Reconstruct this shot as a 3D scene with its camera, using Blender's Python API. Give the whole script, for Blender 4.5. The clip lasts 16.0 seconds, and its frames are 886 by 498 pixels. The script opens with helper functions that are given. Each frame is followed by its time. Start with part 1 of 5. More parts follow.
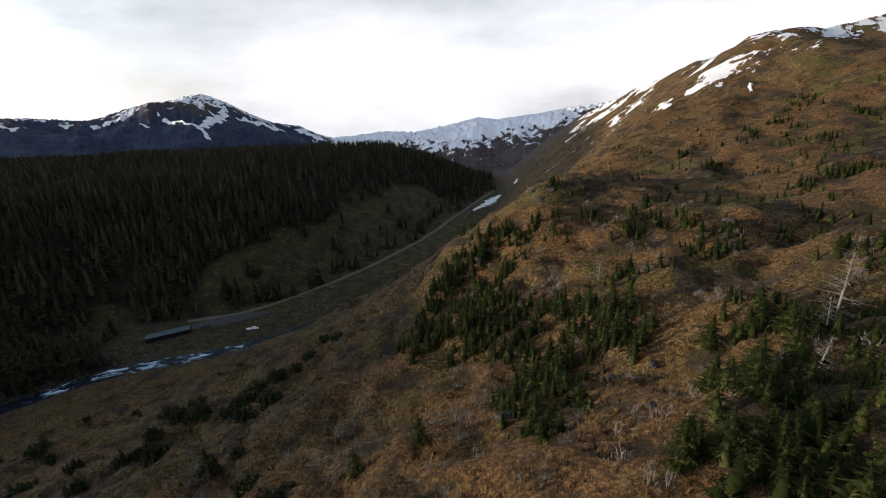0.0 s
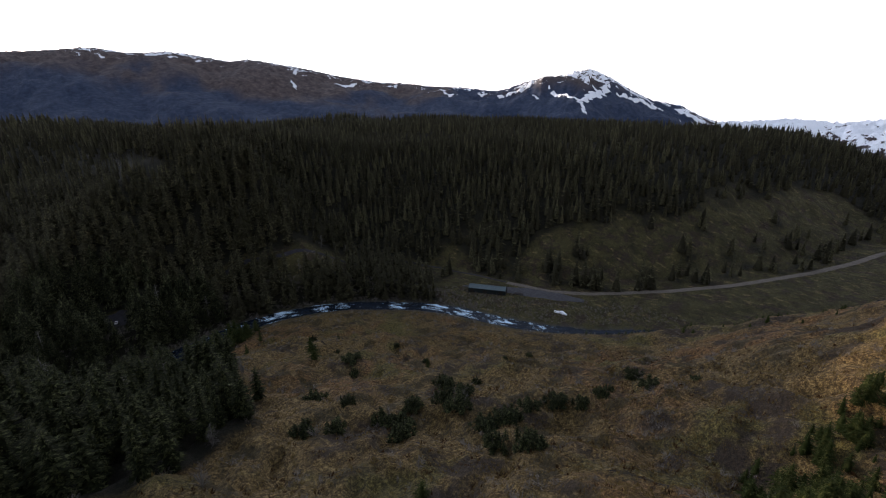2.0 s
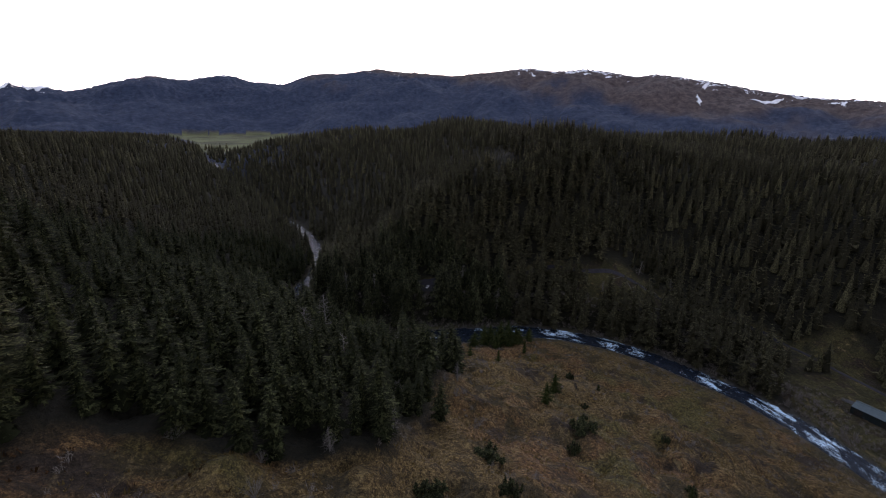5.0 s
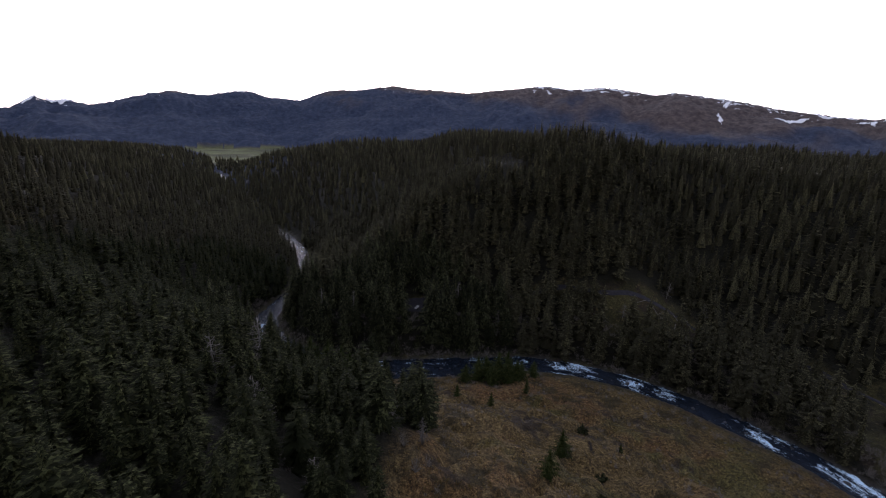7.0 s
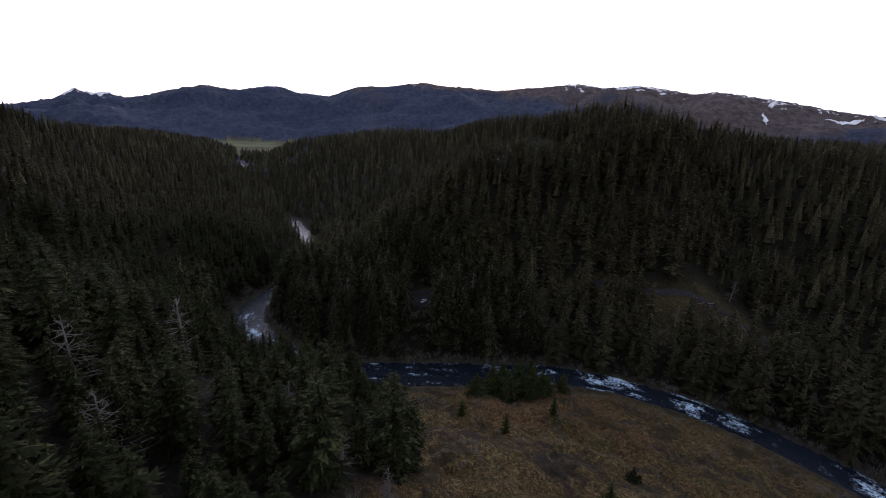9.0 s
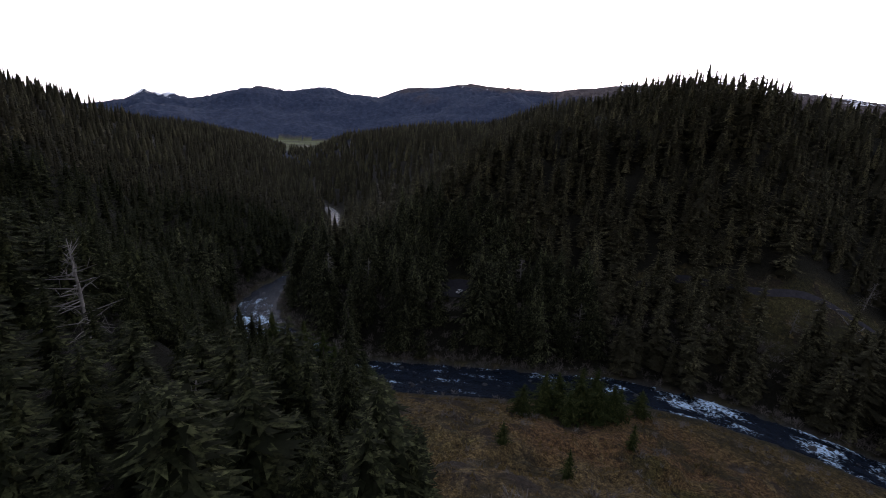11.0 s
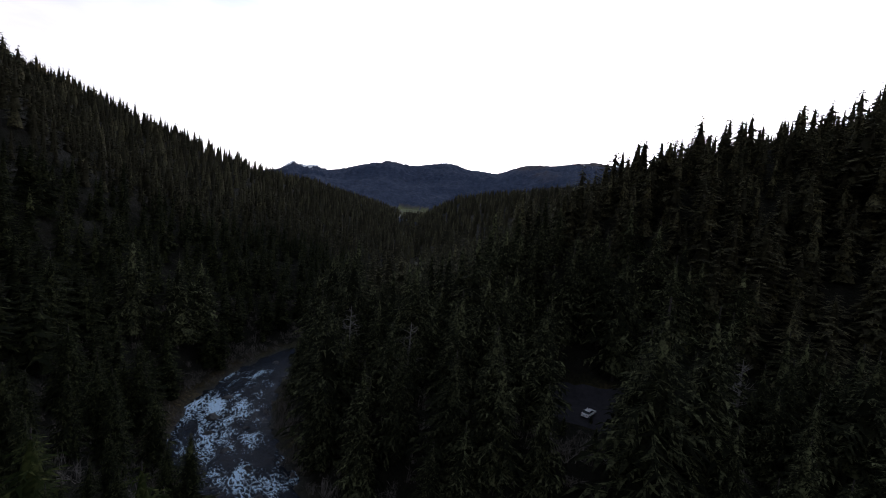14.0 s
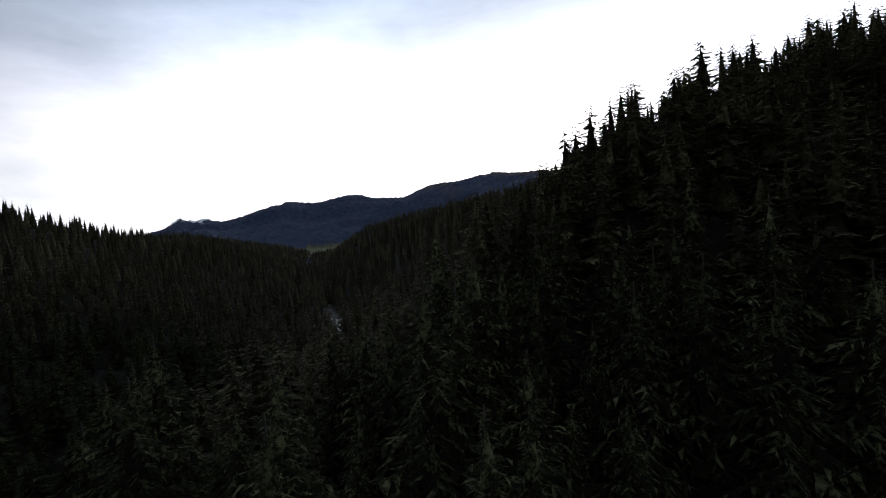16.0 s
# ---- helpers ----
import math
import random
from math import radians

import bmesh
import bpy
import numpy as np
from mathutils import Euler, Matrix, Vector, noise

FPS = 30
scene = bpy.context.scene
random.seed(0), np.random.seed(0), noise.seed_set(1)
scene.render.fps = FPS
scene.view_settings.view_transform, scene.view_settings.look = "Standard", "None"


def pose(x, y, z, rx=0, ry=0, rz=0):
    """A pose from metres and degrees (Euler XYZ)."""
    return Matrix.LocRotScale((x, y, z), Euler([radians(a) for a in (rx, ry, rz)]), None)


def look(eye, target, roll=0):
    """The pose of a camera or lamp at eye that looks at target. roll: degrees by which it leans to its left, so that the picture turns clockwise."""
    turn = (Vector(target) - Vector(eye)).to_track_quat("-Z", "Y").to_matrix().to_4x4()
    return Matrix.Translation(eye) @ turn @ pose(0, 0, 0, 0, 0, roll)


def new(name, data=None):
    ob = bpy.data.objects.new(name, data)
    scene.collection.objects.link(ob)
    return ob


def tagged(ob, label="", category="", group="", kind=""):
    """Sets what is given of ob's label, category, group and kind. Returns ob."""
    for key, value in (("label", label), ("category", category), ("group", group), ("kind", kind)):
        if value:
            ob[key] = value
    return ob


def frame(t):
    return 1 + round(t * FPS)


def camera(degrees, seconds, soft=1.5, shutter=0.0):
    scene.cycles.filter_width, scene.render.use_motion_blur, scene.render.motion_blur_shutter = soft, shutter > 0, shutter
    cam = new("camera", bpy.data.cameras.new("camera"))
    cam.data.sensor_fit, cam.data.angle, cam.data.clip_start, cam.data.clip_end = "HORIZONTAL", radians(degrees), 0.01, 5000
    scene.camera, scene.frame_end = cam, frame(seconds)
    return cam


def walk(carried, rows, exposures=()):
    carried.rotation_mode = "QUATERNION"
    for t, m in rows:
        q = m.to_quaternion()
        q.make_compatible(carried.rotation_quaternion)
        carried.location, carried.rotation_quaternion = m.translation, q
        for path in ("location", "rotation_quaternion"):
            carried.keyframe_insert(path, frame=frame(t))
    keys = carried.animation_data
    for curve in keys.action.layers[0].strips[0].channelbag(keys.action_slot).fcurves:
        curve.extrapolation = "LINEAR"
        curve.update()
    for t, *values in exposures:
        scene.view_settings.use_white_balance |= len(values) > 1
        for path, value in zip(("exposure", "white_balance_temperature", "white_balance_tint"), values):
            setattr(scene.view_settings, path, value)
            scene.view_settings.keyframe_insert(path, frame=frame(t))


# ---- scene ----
cam = camera(90.0, 16.0, soft=1.0)
# the place is laid out in units of 0.86 m and brought to metres at the end
UNIT = 0.86
ROWS = [
    (0.0, 0.00, 0.00, 0.00, -95.26, -18.10, 2.59),
    (0.5, 16.82, 5.27, -2.52, -88.28, -18.36, 1.96),
    (1.0, 34.18, 7.27, -6.47, -76.32, -19.10, 1.30),
    (1.5, 50.26, 10.63, -10.28, -63.22, -19.20, 0.56),
    (2.0, 64.98, 14.28, -13.39, -50.72, -19.34, 0.62),
    (2.5, 77.39, 19.11, -17.03, -39.00, -19.20, 1.03),
    (3.0, 88.47, 22.80, -19.84, -29.52, -18.73, 1.43),
    (3.5, 100.66, 26.38, -20.91, -20.52, -18.63, 1.63),
    (4.0, 111.82, 29.49, -24.27, -12.05, -18.11, 1.17),
    (4.5, 121.08, 34.59, -26.46, -5.88, -17.88, -0.34),
    (7.0, 150.05, 95.83, -48.24, -1.87, -15.30, -1.50),
    (7.5, 152.78, 108.85, -54.42, -1.65, -15.10, -1.27),
    (8.0, 155.04, 121.84, -60.43, -1.50, -15.12, -1.06),
    (8.5, 157.80, 134.90, -67.20, -0.68, -15.16, -1.21),
    (9.0, 160.61, 147.17, -73.61, 1.74, -15.38, -2.29),
    (9.5, 162.39, 159.95, -80.17, 4.45, -15.73, -3.21),
    (12.0, 159.87, 222.34, -114.14, 8.38, -12.52, -2.57),
    (12.5, 158.26, 241.83, -120.76, 9.51, -10.32, -3.65),
    (13.0, 155.31, 262.88, -126.48, 14.83, -8.84, -5.88),
    (13.5, 151.38, 283.25, -130.83, 19.75, -7.58, -5.89),
    (14.0, 146.41, 303.37, -133.71, 22.50, -6.22, -5.08),
    (14.5, 141.02, 321.93, -135.50, 23.88, -5.20, -4.25),
    (15.0, 133.81, 342.03, -135.77, 23.55, -3.64, -3.10),
    (15.5, 126.17, 362.23, -135.07, 19.03, -2.66, 1.40),
    (16.0, 119.36, 380.08, -134.56, 11.11, -2.99, 4.74),
]
EXPOSE = [(0.0, 0.4, 6450, 12), (1.0, 0.62, 6500, 14), (2.2, 1.05, 6580, 18), (3.5, 1.2, 6650, 22), (4.5, 1.2, 6650, 24), (8.0, 1.08, 6600, 26), (12.0, 0.95, 6520, 23), (14.0, 0.58, 6420, 18), (16.0, 0.05, 6380, 14)]
walk(cam, [(t, pose(UNIT * x, UNIT * y, UNIT * z, 90 + pitch, roll, yaw)) for t, x, y, z, yaw, pitch, roll in ROWS], EXPOSE)

# ---- light: a low sun that touches the ridge down the valley, and a thinly clouded sky ----
SUN_AZ, SUN_EL, SUN_POWER, SKY = 2.8, 4.7, 5.0, 0.13
world = bpy.data.worlds.new("sky")
scene.world = world
world.use_nodes = True
wn = world.node_tree
wnodes, wlinks = wn.nodes, wn.links
sky = wnodes.new("ShaderNodeTexSky")
sky.sky_type = "NISHITA"
sky.sun_disc = False
sky.sun_elevation = radians(SUN_EL)
sky.sun_rotation = radians(SUN_AZ)
sky.air_density, sky.dust_density, sky.ozone_density = 1.0, 1.2, 2.0
wcoord = wnodes.new("ShaderNodeTexCoord")
wmap = wnodes.new("ShaderNodeMapping")
wmap.inputs["Scale"].default_value = (1.0, 1.0, 3.2)
wnoise = wnodes.new("ShaderNodeTexNoise")
wnoise.inputs["Scale"].default_value = 1.7
wnoise.inputs["Detail"].default_value = 7.0
wnoise.inputs["Roughness"].default_value = 0.55
wramp = wnodes.new("ShaderNodeValToRGB")
wramp.color_ramp.elements[0].position, wramp.color_ramp.elements[0].color = 0.28, (0.32, 0.32, 0.32, 1)
wramp.color_ramp.elements[1].position, wramp.color_ramp.elements[1].color = 0.64, (1, 1, 1, 1)
wmix = wnodes.new("ShaderNodeMixRGB")
az, el = radians(SUN_AZ), radians(SUN_EL)
SUNWARD = Vector((math.sin(az) * math.cos(el), math.cos(az) * math.cos(el), math.sin(el)))
# thin cloud scatters forward: brightest round the sun, paler near the horizon, dim and blue overhead and behind
wdot = wnodes.new("ShaderNodeVectorMath")
wdot.operation = "DOT_PRODUCT"
wdot.inputs[1].default_value = SUNWARD
wfore = wnodes.new("ShaderNodeMapRange")
wfore.interpolation_type = "SMOOTHSTEP"
for k, v in (("From Min", 0.36), ("From Max", 0.97), ("To Min", 4.9), ("To Max", 14.0)):
    wfore.inputs[k].default_value = v
wsep = wnodes.new("ShaderNodeSeparateXYZ")
whigh = wnodes.new("ShaderNodeMapRange")
whigh.interpolation_type = "SMOOTHSTEP"
for k, v in (("From Min", 0.10), ("From Max", 0.52), ("To Min", 1.35), ("To Max", 0.52)):
    whigh.inputs[k].default_value = v
wmul = wnodes.new("ShaderNodeMath")
wmul.operation = "MULTIPLY"
wtint = wnodes.new("ShaderNodeVectorMath")
wtint.operation = "SCALE"
wblue = wnodes.new("ShaderNodeMapRange")
wblue.interpolation_type = "SMOOTHSTEP"
for k, v in (("From Min", 0.18), ("From Max", 0.5), ("To Min", 0.0), ("To Max", 1.0)):
    wblue.inputs[k].default_value = v
wcast = wnodes.new("ShaderNodeMixRGB")
wcast.inputs[1].default_value, wcast.inputs[2].default_value = (0.975, 0.985, 1.04, 1), (0.83, 0.98, 1.2, 1)
wlinks.new(wcoord.outputs["Generated"], wmap.inputs[0])
wlinks.new(wcoord.outputs["Generated"], wdot.inputs[0])
wlinks.new(wcoord.outputs["Generated"], wsep.inputs[0])
wlinks.new(wdot.outputs["Value"], wfore.inputs["Value"])
wlinks.new(wsep.outputs["Z"], whigh.inputs["Value"])
wlinks.new(wfore.outputs["Result"], wmul.inputs[0])
wlinks.new(whigh.outputs["Result"], wmul.inputs[1])
wlinks.new(wsep.outputs["Z"], wblue.inputs["Value"])
wlinks.new(wblue.outputs["Result"], wcast.inputs[0])
wlinks.new(wcast.outputs[0], wtint.inputs[0])
wlinks.new(wmul.outputs[0], wtint.inputs["Scale"])
wlinks.new(wtint.outputs[0], wmix.inputs[2])
wlinks.new(wmap.outputs[0], wnoise.inputs["Vector"])
wlinks.new(wnoise.outputs["Fac"], wramp.inputs[0])
wlinks.new(wramp.outputs[0], wmix.inputs[0])
wlinks.new(sky.outputs[0], wmix.inputs[1])
wlinks.new(wmix.outputs[0], wnodes["Background"].inputs[0])
wnodes["Background"].inputs[1].default_value = SKY
lamp = bpy.data.lights.new("sun", "SUN")
lamp.energy, lamp.angle, lamp.color = SUN_POWER, radians(0.6), (1.0, 0.84, 0.62)
sun = new("sun", lamp)
sun.matrix_world = look(SUNWARD * 1000, (0, 0, 0))


# ---- materials ----
class Paint:
    """A node material in the making."""

    def __init__(self, name, rough=0.9, metal=0.0):
        self.m = bpy.data.materials.new(name)
        self.m.use_nodes = True
        self.t = self.m.node_tree
        self.b = self.t.nodes["Principled BSDF"]
        self.b.inputs["Roughness"].default_value = rough
        self.b.inputs["Metallic"].default_value = metal
        self.b.inputs["Specular IOR Level"].default_value = 0.25

    def node(self, kind, **values):
        n = self.t.nodes.new(kind)
        for k, v in values.items():
            n.inputs[k].default_value = v
        return n

    def link(self, a, b):
        self.t.links.new(a, b)

    def place(self):
        return self.node("ShaderNodeNewGeometry").outputs["Position"]

    def noise(self, scale, detail=4.0, rough=0.6, vec=None, stretch=None):
        n = self.node("ShaderNodeTexNoise", Scale=scale, Detail=detail, Roughness=rough)
        v = vec or self.place()
        if stretch:
            mp = self.node("ShaderNodeMapping", Scale=stretch)
            self.link(v, mp.inputs[0])
            v = mp.outputs[0]
        self.link(v, n.inputs["Vector"])
        return n.outputs["Fac"]

    def band(self, fac, lo, hi):
        n = self.node("ShaderNodeMapRange")
        n.interpolation_type = "SMOOTHSTEP"
        n.inputs["From Min"].default_value, n.inputs["From Max"].default_value = lo, hi
        self.link(fac, n.inputs["Value"])
        return n.outputs["Result"]

    def ramp(self, fac, stops):
        n = self.node("ShaderNodeValToRGB")
        e = n.color_ramp.elements
        while len(e) < len(stops):
            e.new(0.5)
        for k, (p, c) in zip(e, stops):
            k.position, k.color = p, (*c, 1)
        self.link(fac, n.inputs[0])
        return n.outputs[0]

    def mix(self, fac, a, b):
        n = self.node("ShaderNodeMixRGB")
        for s, v in ((0, fac), (1, a), (2, b)):
            if isinstance(v, tuple):
                n.inputs[s].default_value = (*v, 1)
            elif isinstance(v, float):
                n.inputs[s].default_value = v
            else:
                self.link(v, n.inputs[s])
        return n.outputs[0]

    def math(self, op, a, b):
        n = self.node("ShaderNodeMath")
        n.operation = op
        for s, v in ((0, a), (1, b)):
            if isinstance(v, (int, float)):
                n.inputs[s].default_value = v
            else:
                self.link(v, n.inputs[s])
        return n.outputs[0]

    def attr(self, name):
        n = self.node("ShaderNodeAttribute")
        n.attribute_name = name
        return n.outputs["Fac"]

    def bump(self, fac, strength, distance):
        n = self.node("ShaderNodeBump", Strength=strength, Distance=distance)
        self.link(fac, n.inputs["Height"])
        self.link(n.outputs[0], self.b.inputs["Normal"])

    def colour(self, c):
        self.link(c, self.b.inputs["Base Color"])
        return self.m


def ground_material():
    p = Paint("hillside", 0.95)
    pos = p.place()
    big, mid, fine = p.noise(0.012, 5), p.noise(0.07, 5), p.noise(0.9, 6, 0.7)
    fine = p.math("ADD", p.math("MULTIPLY", fine, 0.5), p.math("MULTIPLY", p.noise(2.6, 4, 0.8), 0.5))
    straw = p.ramp(fine, [(0.40, (0.014, 0.009, 0.003)), (0.5, (0.085, 0.053, 0.016)), (0.60, (0.27, 0.185, 0.070))])
    rust = p.ramp(fine, [(0.40, (0.014, 0.008, 0.003)), (0.5, (0.098, 0.050, 0.017)), (0.60, (0.26, 0.145, 0.055))])
    moss = p.ramp(fine, [(0.38, (0.009, 0.008, 0.003)), (0.52, (0.046, 0.032, 0.011)), (0.64, (0.105, 0.075, 0.028))])
    brush = p.ramp(fine, [(0.36, (0.009, 0.007, 0.005)), (0.52, (0.036, 0.024, 0.015)), (0.64, (0.078, 0.054, 0.035))])
    high = p.node("ShaderNodeSeparateXYZ")
    p.link(pos, high.inputs[0])
    high = p.math("MULTIPLY", p.band(high.outputs["Z"], -110.0, -60.0), 0.12)
    c = p.mix(p.band(p.math("ADD", big, high), 0.48, 0.63), straw, rust)
    c = p.mix(p.band(mid, 0.50, 0.62), c, moss)
    olive = p.ramp(fine, [(0.40, (0.012, 0.010, 0.003)), (0.5, (0.066, 0.052, 0.013)), (0.60, (0.19, 0.152, 0.046))])
    c = p.mix(p.band(p.noise(0.02, 4, 0.6), 0.54, 0.64), c, olive)
    c = p.mix(p.band(p.noise(0.045, 6, 0.65), 0.52, 0.62), c, brush)
    heath = p.ramp(fine, [(0.38, (0.008, 0.008, 0.003)), (0.52, (0.036, 0.032, 0.010)), (0.64, (0.080, 0.071, 0.024))])
    sward = p.ramp(fine, [(0.38, (0.014, 0.013, 0.004)), (0.52, (0.060, 0.051, 0.017)), (0.64, (0.13, 0.108, 0.040))])
    dull = p.mix(p.band(p.noise(0.09, 7, 0.7), 0.45, 0.55), p.mix(p.band(mid, 0.42, 0.54), brush, heath), sward)
    c = p.mix(p.attr("dull"), c, dull)
    # paler swathes of bent-over grass, and darker wet hollows
    c = p.mix(p.math("MULTIPLY", p.band(p.noise(0.22, 6, 0.7, stretch=(1.0, 0.4, 1.0)), 0.55, 0.66), 0.55), c, p.ramp(fine, [(0.40, (0.06, 0.040, 0.014)), (0.60, (0.34, 0.245, 0.105))]))
    c = p.mix(p.math("MULTIPLY", p.band(p.noise(0.11, 6, 0.7, stretch=(0.5, 1.0, 1.0)), 0.56, 0.66), 0.7), c, p.ramp(fine, [(0.40, (0.008, 0.006, 0.003)), (0.62, (0.055, 0.036, 0.015))]))
    # bare peat and gullies
    c = p.mix(p.band(p.noise(0.16, 5, 0.6, stretch=(1.0, 0.35, 0.5)), 0.66, 0.72), c, (0.02, 0.014, 0.01))
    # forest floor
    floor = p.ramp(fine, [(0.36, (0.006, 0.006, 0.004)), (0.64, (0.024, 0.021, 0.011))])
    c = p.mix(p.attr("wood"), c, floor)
    # far flats of pale green sedge
    sedge = p.ramp(p.noise(0.006, 5), [(0.35, (0.05, 0.05, 0.022)), (0.65, (0.12, 0.13, 0.05))])
    c = p.mix(p.attr("sedge"), c, sedge)
    # wooded far mountains, haze put into their colour as blue, with bald brown tops
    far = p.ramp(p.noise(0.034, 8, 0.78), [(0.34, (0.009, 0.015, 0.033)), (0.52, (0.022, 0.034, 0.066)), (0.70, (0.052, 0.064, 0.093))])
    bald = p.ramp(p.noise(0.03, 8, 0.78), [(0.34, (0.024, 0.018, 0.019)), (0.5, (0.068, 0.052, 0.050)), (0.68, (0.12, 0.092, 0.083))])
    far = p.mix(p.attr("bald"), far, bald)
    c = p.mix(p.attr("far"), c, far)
    # gravel by the water
    gravel = p.ramp(p.noise(1.6, 6, 0.75), [(0.3, (0.012, 0.013, 0.014)), (0.55, (0.06, 0.058, 0.055)), (0.8, (0.14, 0.135, 0.13))])
    c = p.mix(p.attr("gravel"), c, gravel)
    # late snow in streaks and hollows
    patch = p.noise(0.013, 8, 0.7, stretch=(1.0, 1.0, 0.6))
    s = p.math("ADD", p.attr("snow"), p.math("MULTIPLY", p.math("SUBTRACT", patch, 0.5), 4.2))
    s = p.band(s, 0.52, 0.57)
    c = p.mix(s, c, (0.78, 0.80, 0.84))
    h = p.math("ADD", p.math("ADD", p.noise(0.5, 8, 0.75), fine), p.math("MULTIPLY", p.noise(0.06, 6), 3.0))
    p.bump(h, 0.9, 1.6)
    return p.colour(c)


def needle_material(name, dark, light, tip, glow=0.4):
    """Needles or blades: mottled, darker inside, and lit through from behind."""
    p = Paint(name, 0.9)
    p.b.inputs["Specular IOR Level"].default_value = 0.08
    isl = p.node("ShaderNodeNewGeometry").outputs["Random Per Island"]
    own = p.node("ShaderNodeObjectInfo").outputs["Random"]
    c = p.mix(p.noise(0.35, 3), dark, light)
    c = p.mix(p.math("MULTIPLY", p.math("MULTIPLY", p.math("POWER", isl, 1.8), p.band(p.noise(1.4, 3), 0.35, 0.65)), 0.9), c, tip)
    c = p.mix(p.math("MULTIPLY", own, 0.45), c, dark)
    c = p.mix(p.band(p.noise(0.02, 3), 0.5, 0.75), c, tuple(0.75 * v for v in light))
    through_leaf = p.node("ShaderNodeBsdfTranslucent")
    p.link(c, through_leaf.inputs["Color"])
    both = p.node("ShaderNodeMixShader", Fac=glow)
    p.link(p.b.outputs[0], both.inputs[1])
    p.link(through_leaf.outputs[0], both.inputs[2])
    p.link(both.outputs[0], p.t.nodes["Material Output"].inputs["Surface"])
    return p.colour(c)


def mottled(name, dark, light, scale, rough=0.9, bump=0.4, dist=0.05, metal=0.0, stretch=None):
    p = Paint(name, rough, metal)
    n = p.noise(scale, 6, 0.65, stretch=stretch)
    own = p.node("ShaderNodeObjectInfo").outputs["Random"]
    c = p.ramp(n, [(0.3, dark), (0.7, light)])
    c = p.mix(p.math("MULTIPLY", own, 0.35), c, dark)
    c = p.mix(p.band(p.noise(scale * 0.15, 3), 0.5, 0.8), c, tuple(0.8 * v for v in light))
    p.bump(n, bump, dist)
    return p.colour(c)


def water_material():
    """Dark blue water; foam in streaks drawn out along the current."""
    p = Paint("river_water", 0.08)
    p.b.inputs["Specular IOR Level"].default_value = 0.15
    flow = p.node("ShaderNodeCombineXYZ")
    p.link(p.attr("run"), flow.inputs["X"])
    p.link(p.attr("across"), flow.inputs["Y"])
    flow = flow.outputs[0]
    wob = p.noise(0.16, 2, 0.5, vec=flow)
    n1 = p.noise(1.7, 5, 0.7, vec=flow, stretch=(0.6, 1.0, 1.0))
    crest = p.math("ABSOLUTE", p.math("SUBTRACT", p.noise(0.85, 4, 0.6, vec=flow, stretch=(0.6, 1.0, 1.0)), 0.5), 0)
    crest = p.math("SUBTRACT", 1.0, p.math("MULTIPLY", crest, 11.0))
    rough = p.math("ADD", p.attr("foam"), p.math("MULTIPLY", p.math("SUBTRACT", n1, 0.5), 1.0))
    rough = p.math("ADD", rough, p.math("MULTIPLY", p.math("MAXIMUM", crest, -0.6), 0.2))
    f = p.band(rough, 0.45, 0.66)
    deep = p.mix(wob, (0.004, 0.007, 0.013), (0.011, 0.018, 0.030))
    c = p.mix(f, deep, (0.60, 0.79, 0.94))
    r = p.node("ShaderNodeMapRange")
    r.inputs["To Min"].default_value, r.inputs["To Max"].default_value = 0.10, 0.85
    p.link(f, r.inputs["Value"])
    p.link(r.outputs["Result"], p.b.inputs["Roughness"])
    p.bump(p.math("ADD", p.noise(1.1, 5, 0.6, vec=flow), p.math("MULTIPLY", p.noise(0.35, 3, vec=flow), 1.5)), 0.85, 0.6)
    return p.colour(c)


GROUND = ground_material()
# near wood darker for shade, far slope lighter for glare, put into the colour
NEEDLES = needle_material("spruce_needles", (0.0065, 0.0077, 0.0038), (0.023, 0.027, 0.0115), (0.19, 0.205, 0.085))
NEEDLES_SLOPE_LIT = needle_material("lit_slope_needles", (0.018, 0.0165, 0.0105), (0.070, 0.064, 0.038), (0.36, 0.33, 0.17))
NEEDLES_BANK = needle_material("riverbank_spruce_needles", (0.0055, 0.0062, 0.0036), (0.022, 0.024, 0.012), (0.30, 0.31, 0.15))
NEEDLES_NEAR = needle_material("hillside_needles", (0.009, 0.015, 0.004), (0.038, 0.051, 0.013), (0.15, 0.155, 0.050))
BARK = mottled("bark", (0.025, 0.020, 0.017), (0.085, 0.072, 0.062), 4.0, stretch=(1, 1, 0.2))
SILVER = mottled("weathered_wood", (0.08, 0.07, 0.062), (0.24, 0.22, 0.2), 3.0)
TWIG = mottled("bare_twigs", (0.07, 0.058, 0.05), (0.22, 0.19, 0.165), 1.5)
ROCK = mottled("wet_rock", (0.010, 0.010, 0.011), (0.05, 0.048, 0.046), 1.2, 0.55, 0.8, 0.15)
CRAG = mottled("grey_crag", (0.014, 0.012, 0.011), (0.085, 0.072, 0.062), 0.8, 0.9, 0.9, 0.25)
SNOW = mottled("old_snow", (0.62, 0.64, 0.68), (0.84, 0.86, 0.9), 0.6, 0.7, 0.4, 0.2)
TRACK = mottled("gravel_track", (0.05, 0.042, 0.034), (0.17, 0.142, 0.115), 0.7, 0.95, 0.4, 0.08)
PAD = mottled("gravel_pad", (0.028, 0.027, 0.030), (0.08, 0.077, 0.080), 0.5, 0.95, 0.4, 0.08)
LOT = mottled("dark_gravel", (0.016, 0.015, 0.018), (0.042, 0.038, 0.043), 0.6, 0.95, 0.4, 0.08)
STRAW = needle_material("dry_grass", (0.06, 0.041, 0.014), (0.16, 0.110, 0.040), (0.30, 0.22, 0.098))
BRACKEN = needle_material("dead_bracken", (0.018, 0.009, 0.004), (0.060, 0.030, 0.012), (0.16, 0.085, 0.035))
